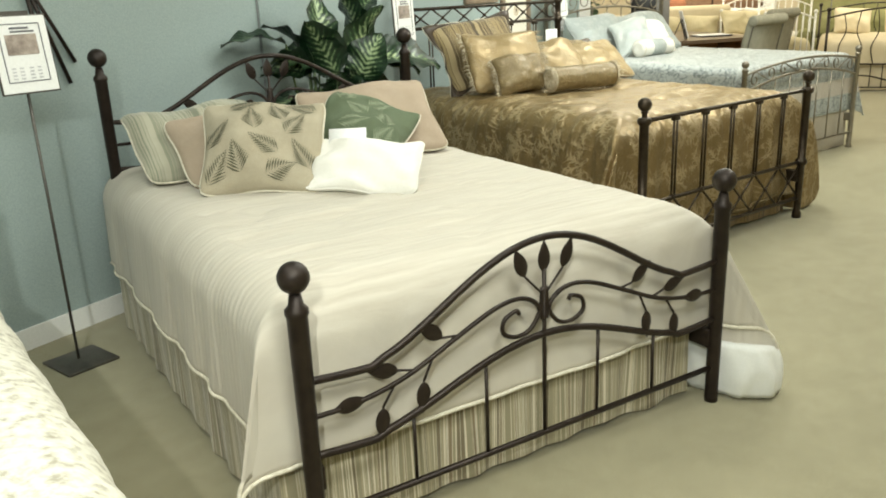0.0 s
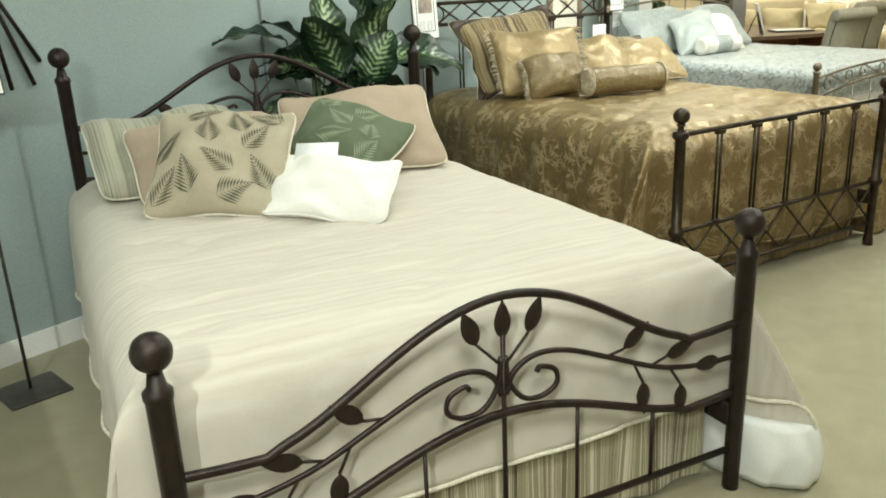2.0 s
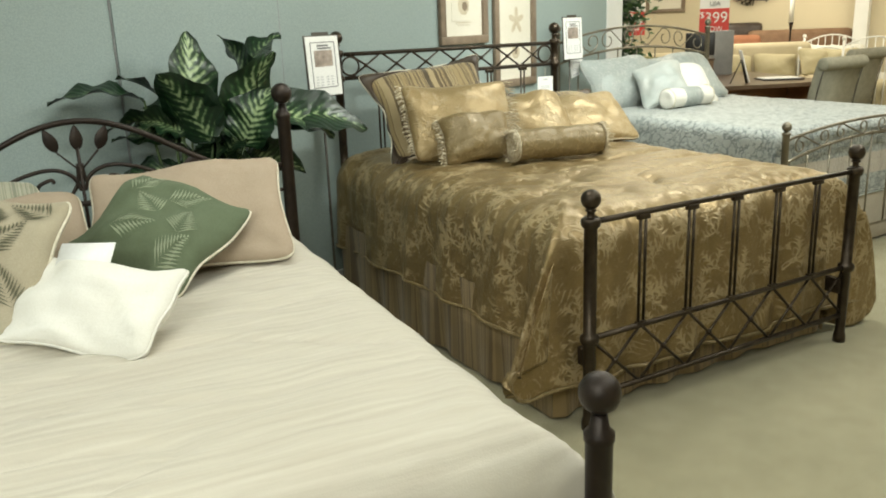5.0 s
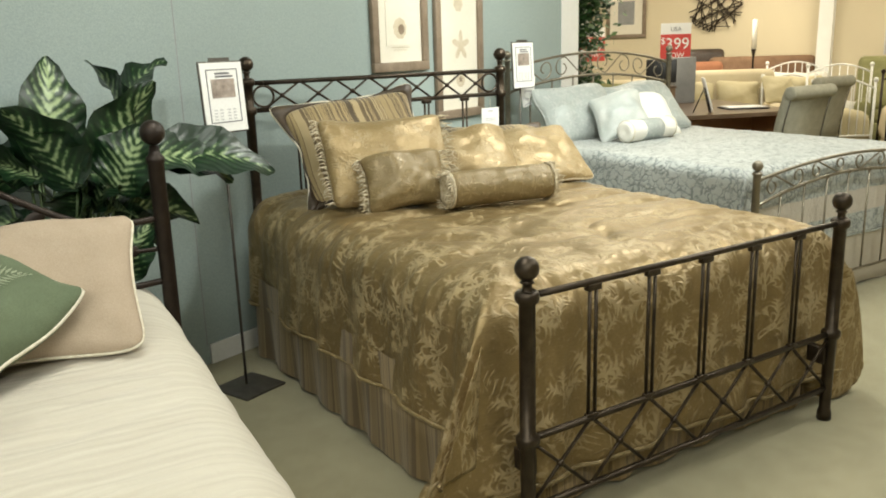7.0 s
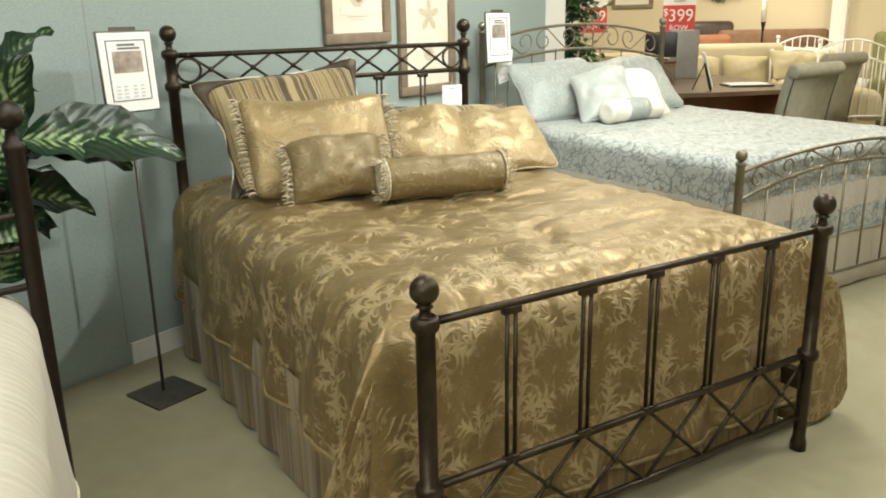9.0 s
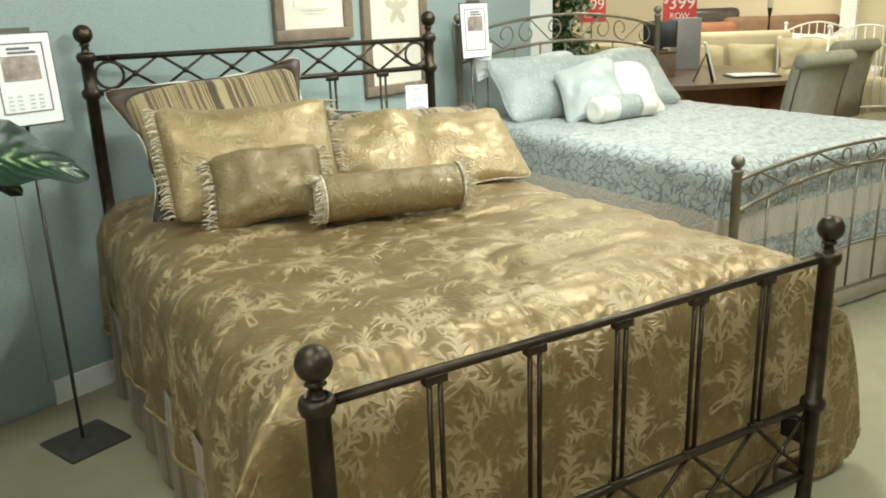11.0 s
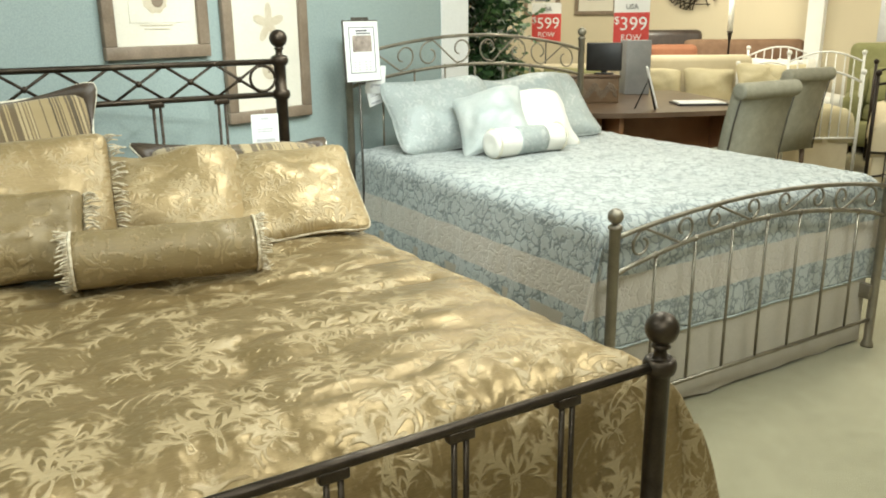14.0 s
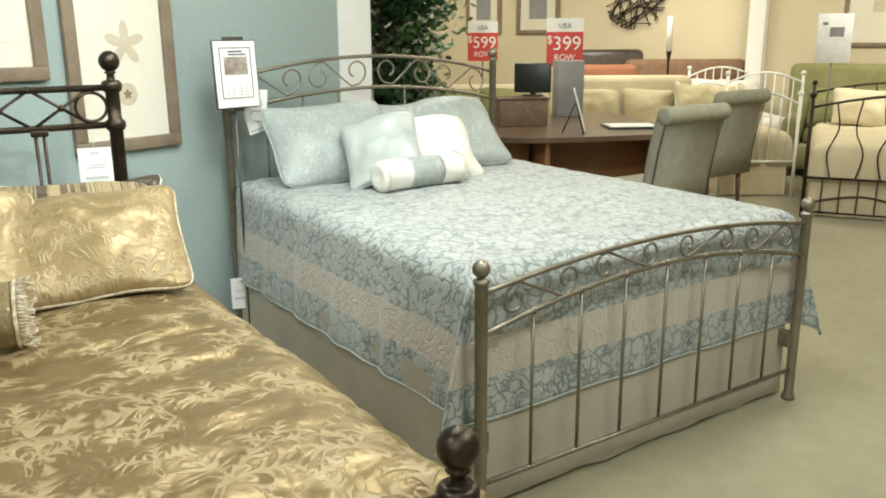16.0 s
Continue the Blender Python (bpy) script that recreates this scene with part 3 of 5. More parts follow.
def lattice(bed, W, y, lo, hi, n, r, circles):
    """A row of crossed bars between two rails, with knots and a ring at each end."""
    end = 0.075 if circles else 0.0
    x0, step, mid = end, (W - 2 * end) / n, (lo + hi) / 2
    for i in range(n):
        a, b = x0 + i * step, x0 + (i + 1) * step
        part("lattice_bar", tube(bag(), [(a, y, lo), (b, y, hi)], r, 6), M_BRONZE, bed)
        part("lattice_bar", tube(bag(), [(a, y, hi), (b, y, lo)], r, 6), M_BRONZE, bed)
        k = bag()
        ball(k, (a + b) / 2, y, mid, r * 2.1)
        part("knot", k, M_BRONZE, bed)
        k = bag()
        ball(k, a, y, hi, r * 2.0)
        part("knot", k, M_BRONZE, bed)
    if circles:
        for x in (0.075, W - 0.075):
            part("ring", tube(bag(), [(x + 0.052 * math.cos(t), y, mid + 0.05 * math.sin(t)) for t in (2 * math.pi * i / 24 for i in range(25))], r, 6), M_BRONZE, bed)


def spindle_pairs(bed, W, y, lo, hi):
    for k in range(1, 6):
        x = W * k / 6
        for dx in (-0.013, 0.013):
            part("spindle", tube(bag(), [(x + dx, y, lo), (x + dx, y, hi)], 0.006), M_BRONZE, bed)
        part("bracket", box(bag(), (0.056, 0.022, 0.022), (x, y, hi - 0.016), 0.004), M_BRONZE, bed)
        part("bracket", box(bag(), (0.048, 0.018, 0.014), (x, y, lo + 0.01), 0.003), M_BRONZE, bed)


def lattice_bed():
    bed = thing("metal_bed", BED2, "antique bronze metal bed frame with lattice rails and turned posts", "bed", "display beds")
    for y, top, collars, name in ((0, 0.882, (0.36, 0.80), "foot"), (L2, 1.435, (0.6, 1.215, 1.35), "head")):
        for x in (0, W2):
            p, b = bag(), bag()
            turned_post(p, x, y, top, 0.024, collars)
            ball(b, x, y, top, 0.036)
            post = part(name + "_post", p, M_BRONZE, bed)
            part("finial", b, M_BRONZE, post, "round bronze ball finial")
    for y, z in ((0, 0.80), (0, 0.36), (0, 0.13), (L2, 1.345), (L2, 1.215), (L2, 0.6)):
        part("rail", tube(bag(), [(0, y, z), (W2, y, z)], 0.0115), M_BRONZE, bed)
    spindle_pairs(bed, W2, 0, 0.36, 0.80)
    spindle_pairs(bed, W2, L2, 0.6, 1.215)
    lattice(bed, W2, 0, 0.13, 0.36, 6, 0.006, False)
    lattice(bed, W2, L2, 1.215, 1.345, 7, 0.006, True)
    side_rails(bed, W2, L2, 0.27, M_BRONZE)


lattice_bed()


def scroll_bed():
    bed = thing("metal_bed", BED3, "pewter metal bed frame with arched scrollwork ends", "bed", "display beds")
    for y, top, a0, a1, b0, b1, low, name in ((0, 0.847, 0.765, 0.835, 0.63, 0.735, 0.135, "foot"), (L3, 1.414, 1.30, 1.41, 1.145, 1.245, 0.6, "head")):
        for x in (0, W3):
            p, b = bag(), bag()
            lathe(p, [(0.028, 0), (0.028, 0.012), (0.020, 0.03), (0.020, top - 0.05), (0.026, top - 0.045), (0.026, top - 0.036), (0.012, top - 0.026)], (x, y, 0))
            ball(b, x, y, top, 0.028)
            post = part(name + "_post", p, M_PEWTER, bed)
            part("finial", b, M_PEWTER, post, "small round pewter finial")

        def up(u):
            return a0 + (a1 - a0) * math.sin(math.pi * u) ** 0.8

        def down(u):
            return b0 + (b1 - b0) * math.sin(math.pi * u) ** 0.8

        for f in (up, down):
            part("rail", tube(bag(), [(W3 * i / 32, y, f(i / 32)) for i in range(33)], 0.0095), M_PEWTER, bed)
        part("rail", tube(bag(), [(0, y, low), (W3, y, low)], 0.009), M_PEWTER, bed)
        for k in range(1, 8):
            u = k / 8
            part("bar", tube(bag(), [(W3 * u, y, low), (W3 * u, y, down(u))], 0.006), M_PEWTER, bed)
            kb = bag()
            ball(kb, W3 * u, y, down(u), 0.013)
            part("knot", kb, M_PEWTER, bed)
        for k in range(4):
            u = (0.145, 0.375, 0.625, 0.855)[k]
            h = up(u) - down(u)
            sgn = 1 if k < 2 else -1
            slope = (up(u + 0.02) - up(u - 0.02)) / (0.04 * W3)
            pts = []
            for i in range(19):
                a = radians(430 - 370 * i / 18)
                r = h * (0.15 + 0.27 * i / 18)
                pts.append((-0.105 + r * math.cos(a) * 1.1, -h * 0.03 + r * math.sin(a)))
            full = pts + [(-x, -z) for x, z in pts[::-1]]
            line = [(W3 * u + sgn * x, y, (up(u) + down(u)) / 2 + z * 1.1 + sgn * x * slope) for x, z in full]
            part("scroll", tube(bag(), spline(line, 2), 0.005, 6), M_PEWTER, bed)
    side_rails(bed, W3, L3, 0.27, M_PEWTER)


scroll_bed()


# ---- bedding ----
def cover_mesh(x0, x1, y0, y1, top, r, dl, dr, df, flare_l, flare_r, wave, wrinkle, seed, step=0.03, wide=9.0, corner=12.0, pucker=0.0):
    """Cloth over a mattress: rounded edges, hanging sides and foot, flared corners."""
    def hang(o):
        if o <= 0:
            return 0.0, 0.0
        q = r * math.pi / 2
        if o < q:
            return r * math.sin(o / r), r * (1 - math.cos(o / r))
        return r + 0.05 * (o - q), r + (o - q)

    fx0, fx1, fy0 = x0 + r, x1 - r, y0 + r
    na = int((fx1 - fx0 + dl + dr) / step)
    nb = int((y1 - fy0 + df) / step)
    bm = bag()
    lay = bm.loops.layers.uv.new("UVMap")
    grid, laid = [], {}
    for i in range(na + 1):
        a = fx0 - dl + (fx1 - fx0 + dl + dr) * i / na
        col = []
        for j in range(nb + 1):
            b = fy0 - df + (y1 - fy0 + df) * j / nb
            oxl, oxr, oy = max(0, fx0 - a), max(0, a - fx1), max(0, fy0 - b)
            if oy and (oxl or oxr):
                s = max(1.0, (((oxl / dl if oxl else oxr / dr)) ** corner + (oy / df) ** corner) ** (1 / corner))
                oxl, oxr, oy = oxl / s, oxr / s, oy / s
            hx, zx = hang(oxl if oxl else oxr)
            hy, zy = hang(oy)
            sgn = -1 if oxl else 1
            x = min(max(a, fx0), fx1)
            y = max(b, fy0)
            m = zx * zy / ((zx ** 5 + zy ** 5) ** 0.2 + 1e-9)
            fl = flare_l if oxl else flare_r
            z = top - (zx ** 6 + zy ** 6) ** (1 / 6) - 0.06 * m
            n1 = noise.noise(Vector((b * 3.3 + seed, a * 0.6, seed)))
            n2 = noise.noise(Vector((a * 3.3 + seed, b * 0.6, seed + 5)))
            x += sgn * hx + sgn * fl[0] * m + (sgn * wave * zx * (0.6 * math.sin(b * 17 + 5 * n1) + 0.8 * n1) if hx and not oy else 0)
            y += -hy - fl[1] * m - (wave * zy * (0.6 * math.sin(a * 15 + 5 * n2) + 0.8 * n2) if hy and not hx else 0)
            if zx > 0.05 and not oy:
                x += sgn * wave * 0.16 * noise.noise(Vector((b * 15, a * 1.5, seed))) * min(1, zx * 4)
            if zy > 0.05 and not (oxl or oxr):
                y += wave * 0.16 * noise.noise(Vector((a * 12, b * 3, seed)))
            flat = 1 if not (hx or hy) else 0.35
            z += wrinkle * flat * (noise.noise(Vector((a * 2.2, b * 5.5, seed))) + 0.5 * noise.noise(Vector((a * 7, b * 13, seed))) - 0.9 * max(0, 1 - abs(noise.noise(Vector((a * 1.3, b * 3.6, seed + 9)))) * 14))
            if pucker:
                o = max(oxl, oxr)
                rise = math.exp(-((o - r * 0.9) / 0.16) ** 2) if o and not oy else 0.0
                rise2 = math.exp(-((oy - r * 0.9) / 0.14) ** 2) if oy and not o else 0.0
                fold = noise.noise(Vector((b * 17 + 2 * n1, o * 4, seed))) + 0.6 * noise.noise(Vector((b * 34, o * 7, seed + 2)))
                fold2 = noise.noise(Vector((a * 14 + 2 * n2, oy * 4, seed))) + 0.5 * noise.noise(Vector((a * 30, oy * 7, seed + 2)))
                x += sgn * pucker * rise * fold * 0.7
                y -= pucker * rise2 * fold2 * 0.7
                z += pucker * (rise * fold + rise2 * fold2) * 0.7
                x += 3.5 * pucker * math.sin(math.pi * min(1.0, zx / 0.62)) if oxr else 0.0
                # stuffed squares of the quilting
                z += pucker * flat * 0.9 * abs(math.sin(a * 6.5) * math.sin(b * 6.5)) ** 0.5
            if oxl or oxr:
                z += 0.012 * n1 * zx / 0.4
            if oy:
                z += 0.016 * n2 * zy / 0.4
            y = max(y, 0.05 - 1.3 * max(0.0, x - wide - 0.03, -0.03 - x))
            if z < 0.012:
                z = 0.012
            q = bm.verts.new((x, y, z))
            laid[q] = (a, b)
            col.append(q)
        grid.append(col)
    for i in range(na):
        for j in range(nb):
            f = bm.faces.new((grid[i][j], grid[i + 1][j], grid[i + 1][j + 1], grid[i][j + 1]))
            for loop in f.loops:
                loop[lay].uv = laid[loop.vert]
    hem = [Vector(grid[0][j].co) for j in range(nb, -1, -1)] + [Vector(grid[i][0].co) for i in range(1, na + 1)] + [Vector(grid[na][j].co) for j in range(1, nb + 1)]
    return bm, hem


def thicken(ob, t):
    mod = ob.modifiers.new("thick", "SOLIDIFY")
    mod.thickness, mod.offset = t, -1
    return ob


def skirt_meshes(x0, x1, y0, y1, z0, z1, pleat, depth):
    """The three hanging panels of a bed skirt: two sides and the foot."""
    made = []
    path = [(x0, y1, -1, 0), (x0, y0, -1, 0), (x0, y0, 0, -1), (x1, y0, 0, -1), (x1, y0, 1, 0), (x1, y1, 1, 0)]
    for (ax, ay, nx, ny), (bx, by, _, _) in zip(path[::2], path[1::2]):
        bm = bag()
        n = int(math.hypot(bx - ax, by - ay) / 0.02)
        rows = []
        for i in range(n + 1):
            t = i / n
            x, y = ax + (bx - ax) * t, ay + (by - ay) * t
            s = t * math.hypot(bx - ax, by - ay)
            wv = depth * (math.sin(s * 2 * math.pi / pleat + 2 * noise.noise(Vector((s * 3, ax, ay)))) * 0.6 + noise.noise(Vector((s * 9, ax, 3))))
            low = z0 + 0.012 * noise.noise(Vector((s * 4, 7, ax)))
            rows.append([bm.verts.new((x + nx * wv * q, y + ny * wv * q, z1 + (low - z1) * q)) for q in (0, 0.4, 0.75, 1)])
        for p, q in zip(rows, rows[1:]):
            for k in range(3):
                bm.faces.new((p[k], q[k], q[k + 1], p[k + 1]))
        made.append(bm)
    return made


def bed_skirt(m, sizes, material, label):
    sk = thing("bed_skirt", m, label, "bed skirt")
    for bm in skirt_meshes(*sizes):
        part("skirt_panel", bm, material, sk)


def mattress_set(bed, W, L, top, margin=0.035):
    spring = whole("box_spring", box(bag(), (W - 0.14, L - 0.26, 0.22), (W / 2, L / 2 + 0.06, 0.30), 0.02), M_LINING, bed, "white box spring under the mattress", "box spring")
    whole("mattress", box(bag(), (W - 0.16, L - 0.30, top - 0.045 - 0.42), (W / 2, L / 2 + 0.08, (top - 0.045 + 0.42) / 2), 0.05), M_LINING, bed, "white mattress hidden under the bedding", "mattress")
    for x in (0.2, W - 0.2):
        for y in (0.3, L - 0.3):
            part("leg", lathe(bag(), [(0.02, 0), (0.02, 0.19)], (x, y, 0)), M_BLACK, spring, "black steel support leg")


mattress_set(BED1, W1, L1, 0.735)
bm, hem = cover_mesh(-0.075, W1 - 0.01, 0.06, L1 + 0.03, 0.748, 0.15, 0.52, 0.66, 0.545, (0.26, -0.02), (0.52, 0.34), 0.035, 0.014, 3.0, 0.02, W1, 24.0)
quilt = thing("bedspread", BED1, "cream ribbed cotton bedspread draped over the bed", "bedspread")
thicken(part("cloth", bm, M_QUILT, quilt), 0.010)
part("hem", tube(bag(), hem, 0.007, 6), M_CORD, quilt, "cream stitched hem")
bed_skirt(BED1, (-0.065, W1 - 0.04, 0.085, L1 - 0.02, 0.015, 0.40, 0.19, 0.010), M_SKIRT1, "olive and cream striped gathered bed skirt")

# white lining of the bedspread's turned corner, hanging to the carpet at the foot
bm = bag()
plan = spline([(W1 - 0.03, 0.30, 0), (W1 + 0.0, 0.05, 0), (W1 + 0.09, -0.12, 0), (W1 + 0.22, -0.15, 0), (W1 + 0.30, -0.04, 0), (W1 + 0.24, 0.24, 0), (W1 + 0.14, 0.42, 0)], 8)
rows = []
for i, q in enumerate(plan):
    high = 0.23 - 0.10 * i / (len(plan) - 1)
    row = [bm.verts.new(Vector((W1 + 0.12, 0.1, 0.20)) + 0.2 * (q - Vector((W1 + 0.12, 0.1, 0))))]
    for k in range(11):
        t = k / 10
        fold = 0.018 * noise.noise(Vector((i * 0.32, t * 1.5, 2))) + 0.006 * noise.noise(Vector((i * 0.9, t * 4, 6)))
        lean = 0.30 * t * (1 - t) + 0.10 * t
        c = Vector((W1 + 0.12, 0.1, 0))
        out = (q - c).normalized()
        w = 0.80 + lean * 0.9
        row.append(bm.verts.new(c + (q - c) * w + out * fold + Vector((0, 0, high * (1 - t) + 0.014 + 0.006 * noise.noise(Vector((i * 0.7, 3, t)))))))
    rows.append(row)
for p, q in zip(rows, rows[1:]):
    for k in range(11):
        bm.faces.new((p[k], q[k], q[k + 1], p[k + 1]))
thicken(whole("sheet", bm, M_LINING, BED1, "white lining hanging out below the bedspread corner", "sheet"), 0.006)

mattress_set(BED2, W2, L2, 0.79)
bm, hem = cover_mesh(-0.075, W2 + 0.10, 0.09, L2 - 0.03, 0.79, 0.17, 0.60, 0.86, 0.74, (0.50, -0.03), (0.46, -0.04), 0.055, 0.017, 9.0, 0.018, W2, 5.0, 0.018)
comforter = thing("comforter", BED2, "gold palm damask comforter with puffed edges on the bed", "comforter")
thicken(part("cloth", bm, M_GOLD, comforter), 0.03)
part("piping", tube(bag(), hem, 0.009, 6), M_GOLD_PLAIN, comforter, "gold satin piping")
bed_skirt(BED2, (-0.075, W2 + 0.03, 0.12, L2 - 0.05, 0.015, 0.42, 0.24, 0.022), M_SKIRT2, "brown and gold pleated bed skirt")

mattress_set(BED3, W3, L3, 0.80)
bm, hem = cover_mesh(0.0, W3 + 0.02, 0.06, L3 - 0.04, 0.815, 0.07, 0.53, 0.53, 0.53, (0.30, 0.02), (0.28, 0.14), 0.03, 0.008, 21.0, 0.02, W3, 24.0, 0.005)
coverlet = thing("coverlet", BED3, "blue-grey damask coverlet with a taupe band", "coverlet")
thicken(part("cloth", bm, M_BLUEDAM, coverlet), 0.012)
part("piping", tube(bag(), hem, 0.006, 6), M_BLUE_PILLOW, coverlet, "pale blue piping")
bed_skirt(BED3, (-0.012, W3 + 0.01, 0.055, L3 - 0.05, 0.012, 0.42, 0.5, 0.010), M_SKIRT3, "taupe linen tailored bed skirt")


# ---- pillows ----
def pillow_point(u, v, w, h, th, seed, side):
    k = max(1.0, (abs(u) ** 9 + abs(v) ** 9) ** (1 / 9))
    x = 0.5 * w * u / k * (1 - 0.065 * (1 - v * v) - 0.02 * math.sin(seed + 2.3 * v))
    z = 0.5 * h * v / k * (1 - 0.065 * (1 - u * u)) + h / 2 + 0.012 * math.sin(2.1 * u + seed)
    puff = max(0.0, (1 - u * u)) ** 0.5 * max(0.0, (1 - v * v)) ** 0.5
    y = side * th * 0.62 * puff
    y += 0.018 * puff * noise.noise(Vector((u * 2.5 + seed, v * 2.5, side + seed))) + 0.045 * noise.noise(Vector((u * 1.1, seed, v * 1.1)))
    # soft creases running in from the corners and seams
    ray = math.atan2(abs(v) - 0.9, abs(u) - 0.9)
    rim_in = max(abs(u), abs(v)) ** 3 * (1 - max(abs(u), abs(v)) ** 8)
    y += side * 0.016 * rim_in * noise.noise(Vector((ray * 5 + seed, u * 2, v * 2)))
    y += side * 0.010 * puff * noise.noise(Vector((u * 5 + v * 3, v * 4 - u, seed)))
    return Vector((x, y, z))


def pillow_mesh(w, h, th, seed, n=26):
    bm = bag()
    lay = bm.loops.layers.uv.new("UVMap")
    g = {}
    for side in (-1, 1):
        for i in range(n + 1):
            for j in range(n + 1):
                edge = i in (0, n) or j in (0, n)
                key = (i, j, 0 if edge else side)
                if key not in g:
                    u, v = math.sin(math.pi / 2 * (2 * i / n - 1)), math.sin(math.pi / 2 * (2 * j / n - 1))
                    g[key] = bm.verts.new(pillow_point(u, v, w, h, th, seed, 0 if edge else side))
        for i in range(n):
            for j in range(n):
                ks = []
                for a, b in ((i, j), (i + 1, j), (i + 1, j + 1), (i, j + 1)):
                    ks.append(g[(a, b, 0 if a in (0, n) or b in (0, n) else side)])
                if side == 1:
                    ks.reverse()
                f = bm.faces.new(ks)
                for loop in f.loops:
                    loop[lay].uv = (loop.vert.co.x + seed * 0.37, loop.vert.co.z + seed * 0.21)
    return bm


def rim(w, h, th, seed, n=20):
    path = [(-1 + 2 * i / n, -1) for i in range(n)] + [(1, -1 + 2 * i / n) for i in range(n)] + [(1 - 2 * i / n, 1) for i in range(n)] + [(-1, 1 - 2 * i / n) for i in range(n + 1)]
    return [pillow_point(u, v, w, h, th, seed, 0) for u, v in path]


def pillow(m, w, h, th, material, label, seed, piping=None, pr=0.005, border=None, fringe=False):
    p = thing("pillow", m, label, "pillow")
    body = part("case", pillow_mesh(w, h, th, seed), material, p)
    if piping:
        part("piping", tube(bag(), rim(w, h, th, seed), pr, 6), piping, p, "contrasting piped edge")
    if border:
        bm = bag()
        r0 = rim(w, h, th, seed)
        c = Vector((0, 0, h / 2))
        ring, outer = [], []
        for i, q in enumerate(r0):
            out = (q - c).normalized() * (0.004 + 0.125 * (abs(q.x) / (w / 2) * abs(q.z - h / 2) / (h / 2)) ** 4.0)
            edge = q + out + Vector((0, 0.010 * math.sin(i * 0.9), 0))
            outer.append(edge)
            ring.append((bm.verts.new(q - out * 0.1), bm.verts.new(edge)))
        for a, b in zip(ring, ring[1:]):
            bm.faces.new((a[0], b[0], b[1], a[1]))
        thicken(part("flange", bm, border, p, "dark satin flange"), 0.008)
        part("cord", tube(bag(), outer, 0.0045, 6), M_CORD, p, "twisted cream cord edge")
    if fringe:
        rnd = random.Random(seed)
        for sx in (-1, 1):
            bm = bag()
            for i in range(46):
                v = -0.95 + 1.9 * i / 45
                q = pillow_point(sx, v, w, h, th, seed, 0)
                ex = q + Vector((sx * rnd.uniform(0.03, 0.05), rnd.uniform(-0.03, 0.01), rnd.uniform(-0.025, 0.012)))
                tube(bm, spline([q, (q + ex) / 2 + Vector((0, rnd.uniform(-0.012, 0.006), 0.006)), ex], 2), 0.0026, 4)
            part("fringe", bm, M_FRINGE, p, "looped cream and brown fringe")
    return p


def at_edge(bl, br, z, lean):
    """Pose of a pillow standing on the line bl to br, leaning back by lean degrees."""
    a = math.degrees(math.atan2(br[1] - bl[1], br[0] - bl[0]))
    return pose((bl[0] + br[0]) / 2, (bl[1] + br[1]) / 2, z, -lean, 0, a)


def fern_print(p, w, h, th, seed, material, spots, size):
    """Printed fern sprigs following the front of a pillow."""
    for cu, cv, ang in spots:
        bm = bag()

        def surf(x, z):
            u, v = max(-0.97, min(0.97, x / (0.5 * w))), max(-0.97, min(0.97, z / (0.5 * h)))
            return pillow_point(u, v, w, h, th, seed, -1) + Vector((0, -0.0035, 0))

        d = (math.cos(radians(ang)), math.sin(radians(ang)))
        s = (-d[1], d[0])
        for k in range(11):
            t = k / 10
            ln = size * 0.50 * (1 - t) ** 0.9 + 0.005
            for sg in (-1, 1):
                bx, bz = cu * w / 2 + d[0] * size * (t - 0.5), cv * h / 2 + d[1] * size * (t - 0.5)
                tx, tz = bx + (s[0] * sg * 0.72 + d[0] * 0.7) * ln, bz + (s[1] * sg * 0.72 + d[1] * 0.7) * ln
                hw = size * 0.036
                mx, mz = (bx + tx) / 2, (bz + tz) / 2
                quad = [(bx, bz), (mx + d[0] * hw, mz + d[1] * hw), (tx, tz), (mx - d[0] * hw, mz - d[1] * hw)]
                bm.faces.new([bm.verts.new(surf(x, z)) for x, z in quad])
        part("fern_print", bm, material, p)


# bed with the cream bedspread
Z1 = 0.750
pillow(at_edge((0.20, -0.50), (0.78, -0.52), Z1, 55), 0.62, 0.44, 0.16, M_STRIPE_PILLOW, "sage striped pillow sham against the iron headboard", 11, M_CORD)
pillow(at_edge((0.30, -0.72), (0.90, -0.74), Z1, 58), 0.62, 0.44, 0.15, M_TANCLOTH, "tan linen pillow with white piping on the bed", 12, M_CORD)
pillow(at_edge((0.87, -0.68), (1.47, -0.84), Z1, 50), 0.66, 0.46, 0.16, M_TANCLOTH, "large tan linen pillow with white piping", 13, M_CORD)
g = pillow(at_edge((0.84, -0.85), (1.22, -0.97), Z1 + 0.035, 61) @ pose(0, 0, 0.22) @ pose(0, 0, 0, 0, 34, 0) @ pose(0, 0, -0.22), 0.44, 0.44, 0.14, M_GREEN_CLOTH, "sage green pillow printed with pale ferns", 14, M_CORD)
fern_print(g, 0.46, 0.44, 0.14, 14, M_GREEN_FERN, ((0.15, 0.55, 60), (0.45, 0.0, 110), (-0.2, 0.1, 150), (0.6, -0.55, 70), (-0.1, -0.45, 20), (-0.55, 0.6, 80)), 0.14)
g = pillow(at_edge((0.25, -0.88), (0.66, -1.13), Z1, 50), 0.50, 0.47, 0.15, M_FERN_CLOTH, "oat linen pillow printed with olive ferns", 15, M_CORD)
